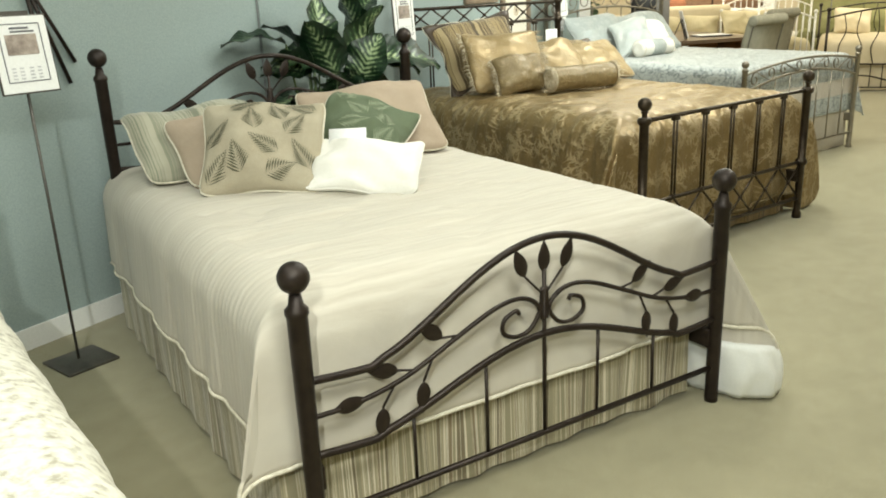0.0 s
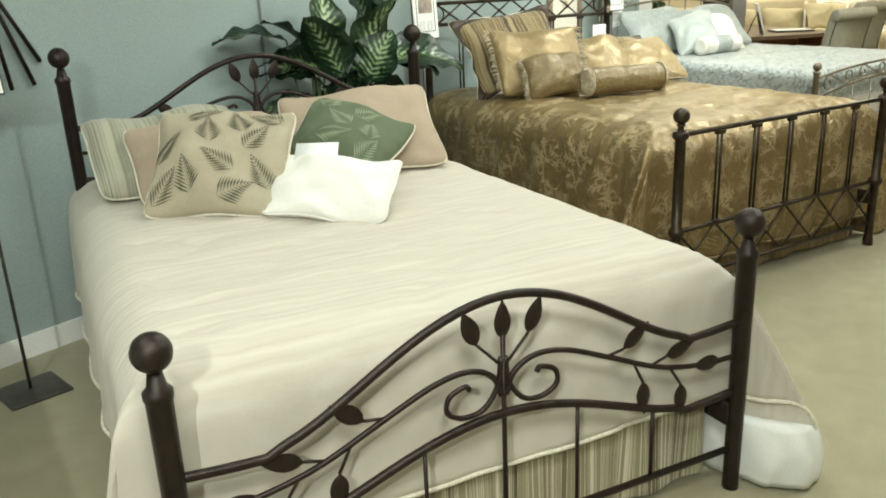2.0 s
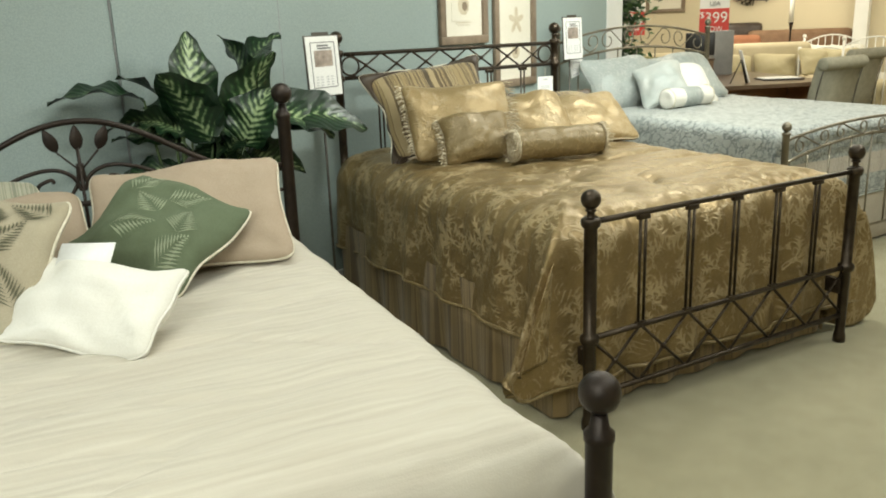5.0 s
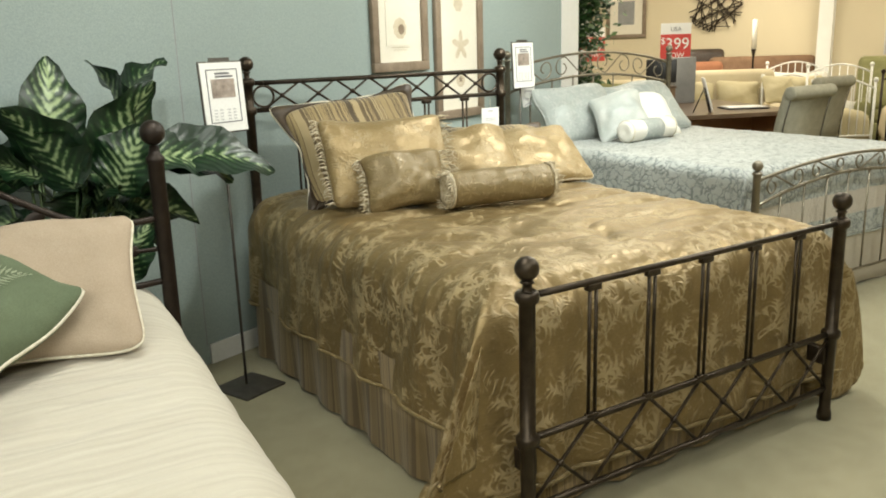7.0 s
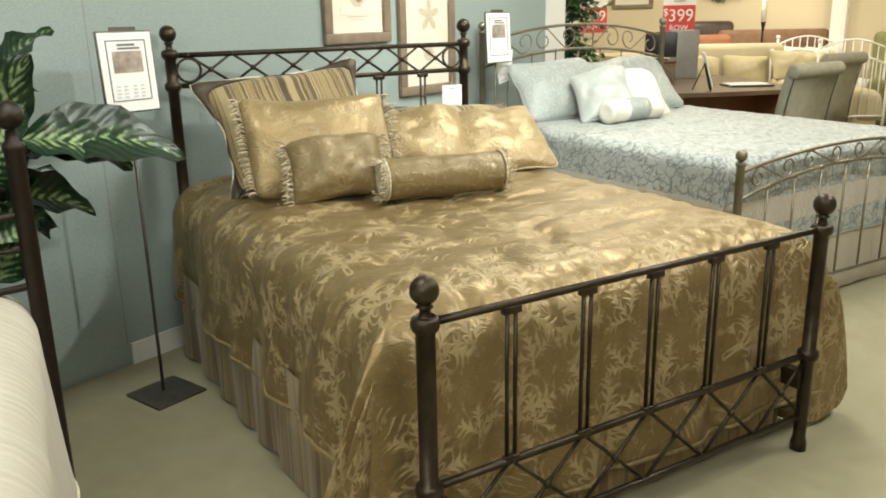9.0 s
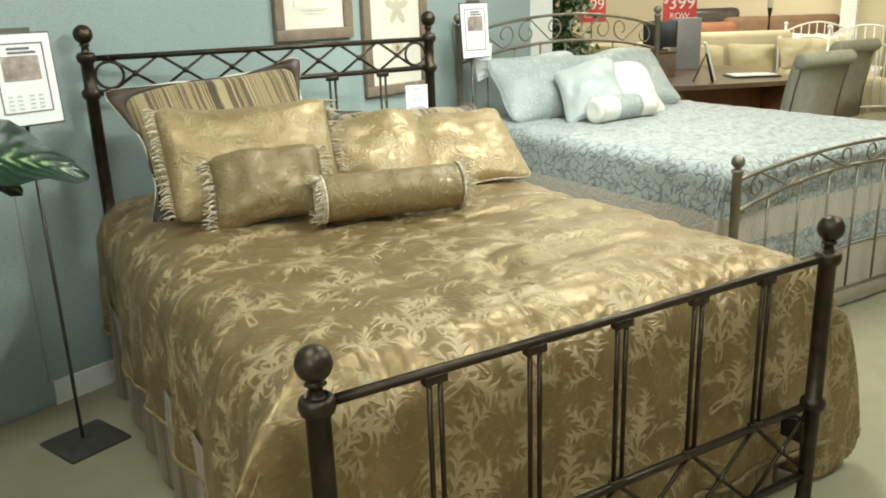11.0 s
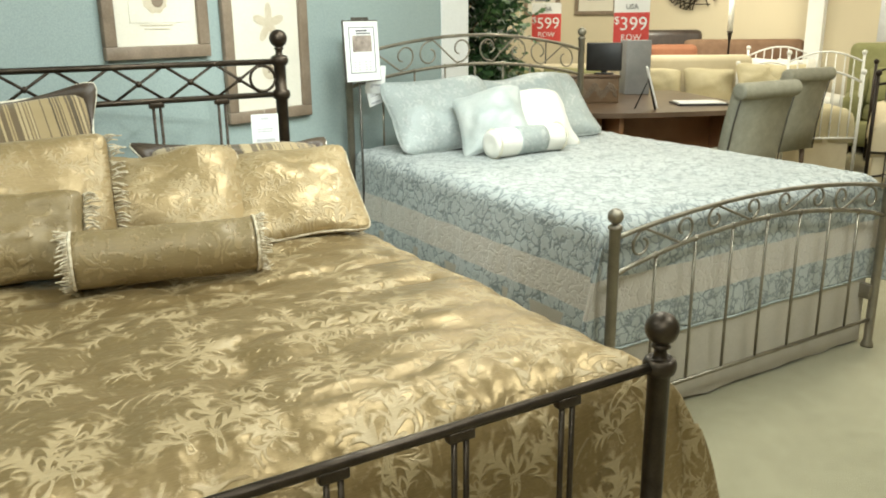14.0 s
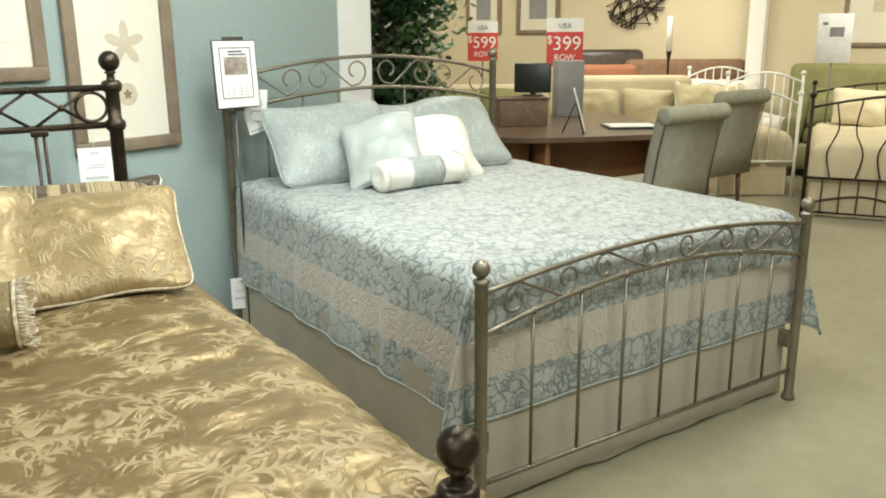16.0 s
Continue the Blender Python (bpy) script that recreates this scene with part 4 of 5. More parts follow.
fern_print(g, 0.50, 0.47, 0.15, 15, M_FERN, ((-0.15, 0.35, 100), (0.55, 0.25, 60), (0.05, -0.25, 150), (-0.4, -0.5, 105), (0.3, -0.7, 30), (-0.75, 0.05, 45),
                                             (0.25, 0.6, 115), (-0.3, 0.78, 10), (0.62, 0.75, 160), (-0.72, -0.62, 60), (0.66, -0.35, 120)), 0.135)
pillow(at_edge((0.57, -1.10), (0.90, -1.41), Z1, 58), 0.46, 0.29, 0.12, M_CREAM, "small plain white cotton pillow", 16, M_CREAM, 0.004)
tag = thing("price_card", at_edge((0.72, -1.0), (0.90, -1.12), Z1 + 0.14, 48), "white price card tucked between the pillows", "price card")
part("card", box(bag(), (0.15, 0.003, 0.09), (0, 0, 0.05)), M_PAPER, tag)

# bed with the gold comforter
Z2 = 0.805
pillow(at_edge((2.60, 0.50), (3.18, 0.46), Z2 + 0.03, 26) @ pose(0, 0, 0, 0, -8, 0), 0.66, 0.47, 0.16, M_GOLD_STRIPE, "gold and brown striped sham with a dark flange", 21, None, 0.005, M_DARKTRIM)
pillow(at_edge((3.34, 0.42), (3.92, 0.34), Z2, 54), 0.62, 0.42, 0.14, M_GOLD_STRIPE, "gold striped sham with a dark corded flange", 22, None, 0.005, M_DARKTRIM)
pillow(at_edge((2.57, 0.27), (3.14, 0.22), Z2, 24), 0.62, 0.42, 0.17, M_GOLD_PILLOW, "large gold damask pillow with fringed ends", 23, None, 0.005, None, True)
pillow(at_edge((3.06, 0.26), (3.50, 0.15), Z2, 50), 0.52, 0.43, 0.15, M_GOLD_PILLOW, "gold damask pillow with a corded edge", 24, M_FRINGE)
pillow(at_edge((3.40, 0.23), (3.95, 0.12), Z2, 55), 0.56, 0.43, 0.15, M_GOLD_PILLOW, "gold palm-print pillow with a corded edge", 25, M_FRINGE)
pillow(at_edge((2.68, 0.15), (3.03, 0.09), Z2, 30), 0.39, 0.27, 0.14, M_GOLD_PLAIN, "small gold satin pillow with looped fringe", 26, None, 0.005, None, True)


def bolster(a, b, z, r, label, body, mid, end, fringe):
    dx, dy = b[0] - a[0], b[1] - a[1]
    ln = math.hypot(dx, dy)
    ob = thing("bolster", pose(a[0], a[1], z + r, 0, 0, math.degrees(math.atan2(dy, dx))), label, "bolster pillow")
    turn = pose(0, 0, 0, 0, 90, 0)

    def barrel(x0, x1, rr):
        bm = bag()
        n = max(2, int((x1 - x0) / 0.02))
        prof = []
        for i in range(n + 1):
            x = x0 + (x1 - x0) * i / n
            prof.append((rr * (1 + 0.03 * noise.noise(Vector((x * 14, 3, z)))), x))
        lathe(bm, prof, (0, 0, 0), 28)
        bm.transform(turn)
        for v in bm.verts:
            k = 0.005 * noise.noise(Vector((v.co.x * 9, v.co.y * 40, v.co.z * 40)))
            v.co.y *= 1 + k / rr
            v.co.z *= 1 + k / rr
        return bm

    part("cover", barrel(0, ln, r), body, ob)
    if mid:
        part("band", barrel(ln * 0.3, ln * 0.72, r * 1.02), mid, ob)
    for x, s in ((0, -1), (ln, 1)):
        bm = bag()
        lathe(bm, [(r, 0), (r * 0.96, 0.014), (r * 0.6, 0.02), (r * 0.12, 0.006)] if s > 0 else [(r * 0.12, -0.006), (r * 0.6, -0.02), (r * 0.96, -0.014), (r, 0)], (0, 0, x), 24)
        bm.transform(turn)
        cap = part("end_cap", bm, end, ob, "gathered end")
        part("cord", tube(bag(), [(x, r * 1.02 * math.cos(t), r * 1.02 * math.sin(t)) for t in (2 * math.pi * i / 24 for i in range(25))], 0.005, 6), M_CORD if not fringe else M_FRINGE, ob)
        if fringe:
            rnd = random.Random(5 + s)
            fm = bag()
            for i in range(60):
                t = 2 * math.pi * i / 60
                q = Vector((x, r * math.cos(t), r * math.sin(t)))
                e = Vector((x + s * rnd.uniform(0.015, 0.045), r * rnd.uniform(0.85, 1.16) * math.cos(t + 0.1), max(-r, r * rnd.uniform(0.85, 1.16) * math.sin(t + 0.1))))
                tube(fm, spline([q, (q + e) / 2 + Vector((s * 0.008, 0, 0)), e], 2), 0.0026, 4)
            part("fringe", fm, M_FRINGE, ob, "looped cream and brown fringe")


bolster((2.99, 0.03), (3.47, -0.06), Z2, 0.078, "gold satin bolster with looped fringe ends", M_GOLD_PLAIN, None, M_FRINGE, True)

# bed with the blue coverlet
Z3 = 0.818
pillow(at_edge((4.82, 1.43), (5.46, 1.44), Z3, 40), 0.70, 0.47, 0.18, M_BLUE_PILLOW, "pale blue damask pillow sham", 31, M_SILVER)
pillow(at_edge((5.44, 1.42), (6.13, 1.40), Z3, 46), 0.74, 0.50, 0.18, M_BLUE_PILLOW, "pale blue damask pillow sham with a wavy flange", 32, M_SILVER)
pillow(at_edge((5.03, 1.27), (5.29, 1.07), Z3 + 0.02, 38) @ pose(0, 0, 0.18) @ pose(0, 0, 0, 0, -14, 0) @ pose(0, 0, -0.18), 0.37, 0.37, 0.13, M_SILVER, "silver-blue satin throw pillow", 33, M_SILVER)
pillow(at_edge((5.40, 1.21), (5.80, 1.21), Z3, 40), 0.40, 0.38, 0.13, M_CREAM, "white satin throw pillow with a ruched edge", 34, M_CORD, 0.008)
bolster((5.12, 1.09), (5.57, 1.13), Z3, 0.072, "white and pale blue small bolster", M_CREAM, M_BLUE_PILLOW, M_CREAM, False)

# bed with the oatmeal throw beside the start of the walk
BED0 = pose(-2.17, -3.05, 0)
frame0 = thing("metal_bed", BED0, "dark steel bed frame under an oatmeal cover", "bed", "display beds")
for x in (0, 1.56):
    p, b = bag(), bag()
    ball_post(p, b, x, 2.25, 0.98, 0.027, 0.036)
    post = part("head_post", p, M_STAND, frame0)
    part("finial", b, M_STAND, post)
for z in (0.62, 0.88):
    part("rail", tube(bag(), [(0, 2.25, z), (1.56, 2.25, z)], 0.011), M_STAND, frame0)
side_rails(frame0, 1.56, 2.25, 0.25, M_STAND)
mattress_set(BED0, 1.56, 2.2, 0.70)
bm, hem = cover_mesh(-0.07, 1.65, 0.1, 2.17, 0.705, 0.15, 0.68, 0.68, 0.5, (0.2, 0), (0.2, 0), 0.06, 0.012, 40.0)
c0 = thing("bedspread", BED0, "oatmeal flecked woven throw over the bed", "bedspread")
thicken(part("cloth", bm, M_OATMEAL, c0), 0.02)
part("hem", tube(bag(), hem, 0.010, 6), M_OATMEAL, c0, "rolled oatmeal hem")


# ---- sign stands ----
def bars(parent, spots, material, y=-0.0065):
    for x, z, w, h in spots:
        part("print", box(bag(), (w, 0.0016, h), (x, y, z)), material, parent, "", False)


def sign_stand(m, zc, tilt, label, w=0.215, h=0.285):
    st = thing("sign_stand", m, label, "sign stand", "price sign stands")
    part("base_plate", box(bag(), (0.23, 0.23, 0.012), (0, 0, 0.006), 0.003), M_STAND, st)
    part("pole", tube(bag(), [(0, 0.02, 0.01), (0, 0.02, zc)], 0.0065), M_STAND, st)
    holder = part("holder", box(bag(), (w + 0.012, 0.008, h + 0.012), (0, 0, 0), 0.002), M_STAND, st)
    holder.matrix_local = pose(0, -0.004, zc, tilt, 0, 0)
    part("card", box(bag(), (w, 0.004, h), (0, -0.0055, 0)), M_PAPER, holder, "white printed price card", False)
    t = 0.004
    bars(holder, ((0, h * 0.40, w * 0.74, t), (0, -h * 0.36, w * 0.74, t), (-w * 0.37, h * 0.02, t, h * 0.76), (w * 0.37, h * 0.02, t, h * 0.76),
                  (0, h * 0.345, w * 0.34, 0.008), (0.01, h * 0.30, w * 0.42, 0.007)), M_INK, -0.0085)
    bars(holder, ((0, h * 0.13, w * 0.56, h * 0.27),), M_PHOTO, -0.0085)
    bars(holder, [(sx * w * 0.16 + dx, -h * 0.18 - 0.013 * k, w * 0.07, 0.006) for sx in (-1, 1) for dx in (-0.018, 0.012) for k in range(4)], M_PALE_INK, -0.0085)
    clear = part("clip", box(bag(), (w * 0.5, 0.003, 0.016), (0, 0.0, h / 2 + 0.012)), M_STAND, holder, "", False)
    return st


sign_stand(pose(-0.16, -0.31, 0, 0, 0, 14), 1.30, -6, "grey steel floor stand with a bed price card by the wall")
sign_stand(pose(2.19, 0.52, 0, 0, 0, 21), 1.31, -3, "grey steel floor stand with a bed price card between beds")
sign_stand(pose(4.66, 1.63, 0, 0, 0, 14), 1.345, -3, "grey steel floor stand with a price card by the blue bed", 0.225, 0.30)


def hang_tag(m, label, w=0.085, h=0.13):
    tg = thing("hang_tag", m, label, "price tag")
    part("card", box(bag(), (w, 0.002, h), (0, 0, -h / 2)), M_PAPER, tg, "", False)
    bars(tg, ((0, -0.018, w * 0.3, 0.010), (0, -0.06, w * 0.6, 0.004), (0, -0.07, w * 0.55, 0.004), (0, -0.105, w * 0.7, 0.010)), M_PALE_INK, -0.002)
    part("string", tube(bag(), [(0, 0, 0), (0.004, 0.006, 0.05)], 0.0012, 4), M_CORD, tg)


hang_tag(pose(3.87, 0.925, 1.14, 0, 0, -8), "white price tag on the bronze headboard", 0.11, 0.15)
hang_tag(pose(4.80, 1.74, 1.265, 0, 4, -10), "white price tag on the pewter headboard", 0.11, 0.15)
hang_tag(pose(4.77, 1.745, 1.17, 0, -14, 8), "curled white price tag on the pewter headboard", 0.09, 0.12)
hang_tag(pose(4.64, 1.70, 0.34, 0, 0, -20), "white price tag low on the bed rail", 0.10, 0.16)


# ---- wall pictures ----
def picture(m, w, h, border, label, art):
    pic = thing("framed_picture", m, label, "picture")
    for x, z, sx, sz in ((0, h / 2 - border / 2, w, border), (0, -h / 2 + border / 2, w, border), (-w / 2 + border / 2, 0, border, h - 2 * border), (w / 2 - border / 2, 0, border, h - 2 * border)):
        part("frame_rail", box(bag(), (sx, 0.03, sz), (x, -0.015, z), 0.004), M_FRAMEWOOD, pic)
    part("mount", box(bag(), (w - 2 * border, 0.006, h - 2 * border), (0, -0.007, 0)), M_MAT, pic, "", False)
    art(pic, w - 2 * border, h - 2 * border)
    return pic


def disc(bm, cx, cz, r, y, n=20, star=0.0, points=5):
    vs = []
    for i in range(n):
        a = 2 * math.pi * i / n + math.pi / 2
        rr = r * (1 - star * (0.5 - 0.5 * math.cos(points * (a - math.pi / 2))))
        vs.append(bm.verts.new((cx + rr * math.cos(a), y, cz + rr * math.sin(a))))
    bm.faces.new(vs)
    return bm


def shell_art(pic, w, h):
    part("print", box(bag(), (w * 0.62, 0.002, h * 0.72), (0, -0.0115, 0.01)), M_MAT, pic, "", False)
    part("shell", disc(bag(), 0, -h * 0.18, 0.065, -0.0135, 24, 0.12, 9), M_SEPIA, pic, "pale printed scallop shell")
    part("shell", disc(bag(), 0, h * 0.20, 0.042, -0.0135, 24, 0.2, 3), M_SEPIA, pic, "pale printed conch shell")
    part("shell", disc(bag(), 0.012, -h * 0.19, 0.030, -0.0145, 20), M_FRAMEWOOD, pic)
    bars(pic, ((0, -h * 0.36, w * 0.4, 0.004), (0, -h * 0.385, w * 0.3, 0.003)), M_SEPIA, -0.0125)


def star_art(pic, w, h):
    part("starfish", disc(bag(), 0.02, -h * 0.05, 0.10, -0.0125, 50, 0.66), M_SEPIA, pic, "printed sepia starfish")
    part("sand_dollar", disc(bag(), 0.01, -h * 0.29, 0.05, -0.0125, 24), M_SEPIA, pic, "printed sand dollar")
    part("sand_dollar", disc(bag(), 0.01, -h * 0.29, 0.024, -0.0135, 20, 0.5), M_FRAMEWOOD, pic)
    part("shell", disc(bag(), 0.0, h * 0.24, 0.055, -0.0125, 24, 0.2, 7), M_SEPIA, pic)


picture(ROOM @ pose(3.89, WALL_V - 0.002, 1.71), 0.52, 0.72, 0.055, "grey-brown framed seashell print on the blue wall", shell_art)
picture(ROOM @ pose(4.495, WALL_V - 0.002, 1.535), 0.53, 1.02, 0.055, "tall grey-brown framed starfish print on the blue wall", star_art)


def plain_art(pic, w, h):
    part("print", box(bag(), (w * 0.5, 0.003, h * 0.55), (0, -0.0115, 0)), M_GREYBOX, pic, "soft grey landscape print", False)


E_WALL = pose(0, 0, 0, 0, 0, -90)
for v, z, w, h in ((3.75, 1.92, 0.62, 0.80), (2.82, 1.92, 0.70, 0.80)):
    picture(ROOM @ pose(U1 - 0.002, v, z) @ E_WALL, w, h, 0.06, "brown framed grey print on the tan wall", plain_art)
picture(ROOM @ pose(U1 - 0.002, -1.60, 1.80) @ E_WALL, 0.72, 0.9, 0.05, "dark framed small print with a wide mount", lambda p, w, h: part("print", box(bag(), (w * 0.2, 0.003, h * 0.16), (0, -0.0115, 0)), M_SEPIA, p, "", False))

# crossed rods on the blue wall above the stand
rods = thing("wall_ornament", pose(-0.02, 0.085, 1.55, 0, 0, 20.7), "dark metal rods of a wall ornament on the blue wall", "wall ornament")
for tip in ((0.13, 0.01, -0.41), (0.17, 0.01, -0.32), (0.03, 0.0, -0.42)):
    part("rod", tube(bag(), [(-0.02, 0, 0.05), tip], 0.009), M_IRON, rods)
part("hub", lathe(bag(), [(0.02, -0.01), (0.026, 0.0), (0.02, 0.04)], (-0.02, 0, 0.03)), M_IRON, rods)

# wire tangle on the tan wall
wire = thing("wall_art", ROOM @ pose(U1 - 0.06, 1.33, 1.93) @ E_WALL, "round tangle of dark metal wire on the tan wall", "wall art")
rnd = random.Random(3)
for i in range(26):
    a, b = rnd.uniform(0, 6.28), rnd.uniform(1.8, 4.4)
    p0 = Vector((0.42 * math.cos(a), rnd.uniform(-0.03, 0.03), 0.36 * math.sin(a)))
    p1 = Vector((0.42 * math.cos(a + b), rnd.uniform(-0.03, 0.03), 0.36 * math.sin(a + b)))
    part("wire", tube(bag(), spline([p0, (p0 + p1) / 2 + Vector((rnd.uniform(-0.09, 0.09), 0, rnd.uniform(-0.09, 0.09))), p1], 4), 0.008, 5), M_BRONZE, wire)


# ---- plants ----
def broad_leaf(base, tip, wide, droop, roll, rnd):
    """A broad pointed leaf blade from base to tip, folded along its middle; with UVs along and across."""
    bm = bag()
    lay = bm.loops.layers.uv.new("UVMap")
    base, tip = Vector(base), Vector(tip)
    d = tip - base
    ln = d.length
    d.normalize()
    side = d.cross(Vector((0, 0, 1)))
    side = side.normalized() if side.length > 0.05 else Vector((1, 0, 0))
    side = Matrix.Rotation(roll, 3, d) @ side
    up = side.cross(d)
    n, k = 12, 6
    rows = []
    ph = rnd.uniform(0, 6)
    for i in range(n + 1):
        t = i / n
        w = wide * (math.sin(math.pi * t ** 0.72) ** 0.75 if 0 < t < 1 else 0.0) + 0.002
        c = base + d * (ln * t) - Vector((0, 0, droop * t * t)) + up * (0.10 * ln * math.sin(math.pi * t))
        row = []
        for j in range(k + 1):
            s = 2 * j / k - 1
            row.append((bm.verts.new(c + side * (w * 0.5 * s) + up * (0.13 * w * abs(s) + 0.016 * math.sin(t * 17 + ph + s * 2) * abs(s))), (t, j / k)))
        rows.append(row)
    for p, q in zip(rows, rows[1:]):
        for j in range(k):
            f = bm.faces.new((p[j][0], q[j][0], q[j + 1][0], p[j + 1][0]))
            for loop, uv in zip(f.loops, (p[j][1], q[j][1], q[j + 1][1], p[j + 1][1])):
                loop[lay].uv = uv
    return bm


def leafy_plant():
    at = (1.42, 0.33)
    pl = thing("potted_plant", pose(at[0], at[1], 0), "large variegated dumb cane plant in a dark pot", "plant")
    part("pot", lathe(bag(), [(0.13, 0), (0.16, 0.05), (0.19, 0.34), (0.20, 0.36), (0.175, 0.36)], (0, 0, 0), 24), M_POT, pl)
    part("soil", lathe(bag(), [(0.17, 0.32), (0.17, 0.335)], (0, 0, 0), 20), M_SOIL, pl)
    rnd = random.Random(8)
    known = [((0.33, 0.02, 1.20), (0.23, 0.06, 1.48), 0.19, 0.0, 0.5), ((0.32, 0.05, 1.30), (0.52, 0.06, 1.47), 0.15, 0.0, 0.3), ((0.40, 0.0, 1.10), (0.90, 0.0, 1.07), 0.20, 0.07, 0.75),
             ((0.36, -0.02, 1.12), (0.70, -0.06, 1.04), 0.17, 0.05, 0.6),
             ((-0.12, 0.05, 1.22), (-0.50, 0.05, 1.25), 0.13, 0.02, -0.2), ((0.02, 0.0, 1.1), (0.10, 0.1, 1.50), 0.20, 0.0, 1.0), ((0.22, -0.05, 1.0), (0.42, -0.12, 1.40), 0.20, 0.0, -0.9),
             ((0.12, -0.08, 1.02), (-0.10, -0.16, 1.34), 0.19, 0.0, 0.7), ((-0.02, 0.0, 1.1), (-0.30, 0.02, 1.15), 0.16, 0.05, 0.4), ((0.25, -0.1, 1.0), (0.38, -0.16, 1.25), 0.2, 0.0, 1.1)]
    for i in range(34):
        a = rnd.uniform(0, 2 * math.pi)
        r0, r1 = rnd.uniform(0.05, 0.18), rnd.uniform(0.28, 0.46)
        z0 = rnd.uniform(0.62, 1.12)
        known.append(((0.12 + r0 * math.cos(a), r0 * math.sin(a) * 0.6, z0), (0.12 + r1 * math.cos(a), 0.05 + r1 * math.sin(a) * 0.42, z0 + rnd.uniform(-0.08, 0.26)), rnd.uniform(0.13, 0.2), rnd.uniform(0.02, 0.10), rnd.uniform(-0.9, 0.9)))
    for base, tip, wide, droop, roll in known:
        wide *= 1.3
        lf = part("leaf", broad_leaf(base, tip, wide, droop, roll, rnd), M_LEAF, pl)
        b = Vector(base)
        part("stalk", tube(bag(), spline([(b.x * 0.15, b.y * 0.15, 0.33), (b.x * 0.5, b.y * 0.5, b.z * 0.6), b], 4), 0.009, 6, 0.005), M_STEM, pl)


leafy_plant()


def ficus(m, height, radius, seed, leaves):
    tr = thing("ficus_tree", m, "green indoor ficus tree with dense small leaves", "tree")
    rnd = random.Random(seed)
    part("pot", lathe(bag(), [(0.15, 0), (0.2, 0.3), (0.21, 0.32), (0.17, 0.32)], (0, 0, 0), 20), M_POT, tr)
    trunk = bag()
    tube(trunk, spline([(0, 0, 0.28), (0.03, 0.01, 0.8), (-0.02, 0.02, 1.4), (0.02, 0, height * 0.9)], 5), 0.03, 8, 0.008)
    limbs = []
    for i in range(40):
        a, z0 = rnd.uniform(0, 6.28), rnd.uniform(0.7, height * 0.85)
        r = radius * rnd.uniform(0.6, 1.0) * (1.05 - 0.5 * abs(z0 / height - 0.5))
        e = Vector((r * math.cos(a), r * math.sin(a), z0 + rnd.uniform(0.0, 0.4)))
        tube(trunk, spline([(0, 0, z0), e * 0.5 + Vector((0, 0, z0 * 0.5 + 0.05)), e], 3), 0.010, 5, 0.003)
        limbs.append((Vector((0, 0, z0)), e))
    part("trunk", trunk, M_BARK, tr)
    crown = bag()
    for i in range(leaves):
        a, b = rnd.choice(limbs)
        c = a.lerp(b, rnd.uniform(0.3, 1.05)) + Vector((rnd.gauss(0, 0.08), rnd.gauss(0, 0.08), rnd.gauss(0, 0.09)))
        d = Vector((rnd.gauss(0, 1), rnd.gauss(0, 1), rnd.gauss(-0.5, 0.6))).normalized()
        s = d.orthogonal().normalized() * rnd.uniform(0.018, 0.028)
        ln = rnd.uniform(0.06, 0.10)
        crown.faces.new([crown.verts.new(q) for q in (c, c + d * ln * 0.45 + s, c + d * ln, c + d * ln * 0.45 - s)])
    tagged(part("crown", crown, M_FICUS, tr), "", "", "", "stuff")


ficus(pose(6.62, 3.62, 0), 2.7, 0.52, 4, 9000)


# ---- desk group beyond the blue bed ----
def desk():
    dk = thing("desk", pose(7.9, 2.95, 0, 0, 0, -22), "dark walnut conference desk with a curved end", "desk")
    bm = bag()
    pts = [(-0.85, 1.38), (-0.98, 0.3), (-0.88, -0.2), (-0.5, -0.47), (0.0, -0.54), (0.6, -0.52), (1.0, -0.45), (1.0, 1.38)]
    outline = spline([(x, y, 0) for x, y in pts[1:6]], 6)
    ring = [Vector((-0.85, 1.38, 0))] + outline + [Vector((1.0, -0.45, 0)), Vector((1.0, 1.38, 0))]
    lo = [bm.verts.new(q + Vector((0, 0, 0.715))) for q in ring]
    hi = [bm.verts.new(q + Vector((0, 0, 0.755))) for q in ring]
    bm.faces.new(lo[::-1])
    bm.faces.new(hi)
    for i in range(len(ring)):
        j = (i + 1) % len(ring)
        bm.faces.new((lo[i], lo[j], hi[j], hi[i]))
    part("top", bm, M_DESK, dk, "", False)
    part("panel", box(bag(), (0.04, 0.80, 0.715), (-0.25, 0.02, 0.3575), 0.004), M_DESK_SIDE, dk, "orange walnut upright panel")
    part("panel", box(bag(), (0.04, 0.80, 0.715), (0.85, 0.02, 0.3575), 0.004), M_DESK_SIDE, dk)
    part("modesty_panel", box(bag(), (1.05, 0.03, 0.5), (0.3, 0.2, 0.46), 0.004), M_DESK_SIDE, dk)
    part("pedestal", box(bag(), (0.5, 0.5, 0.70), (-0.56, 0.16, 0.35), 0.006), M_DESK_SIDE, dk)


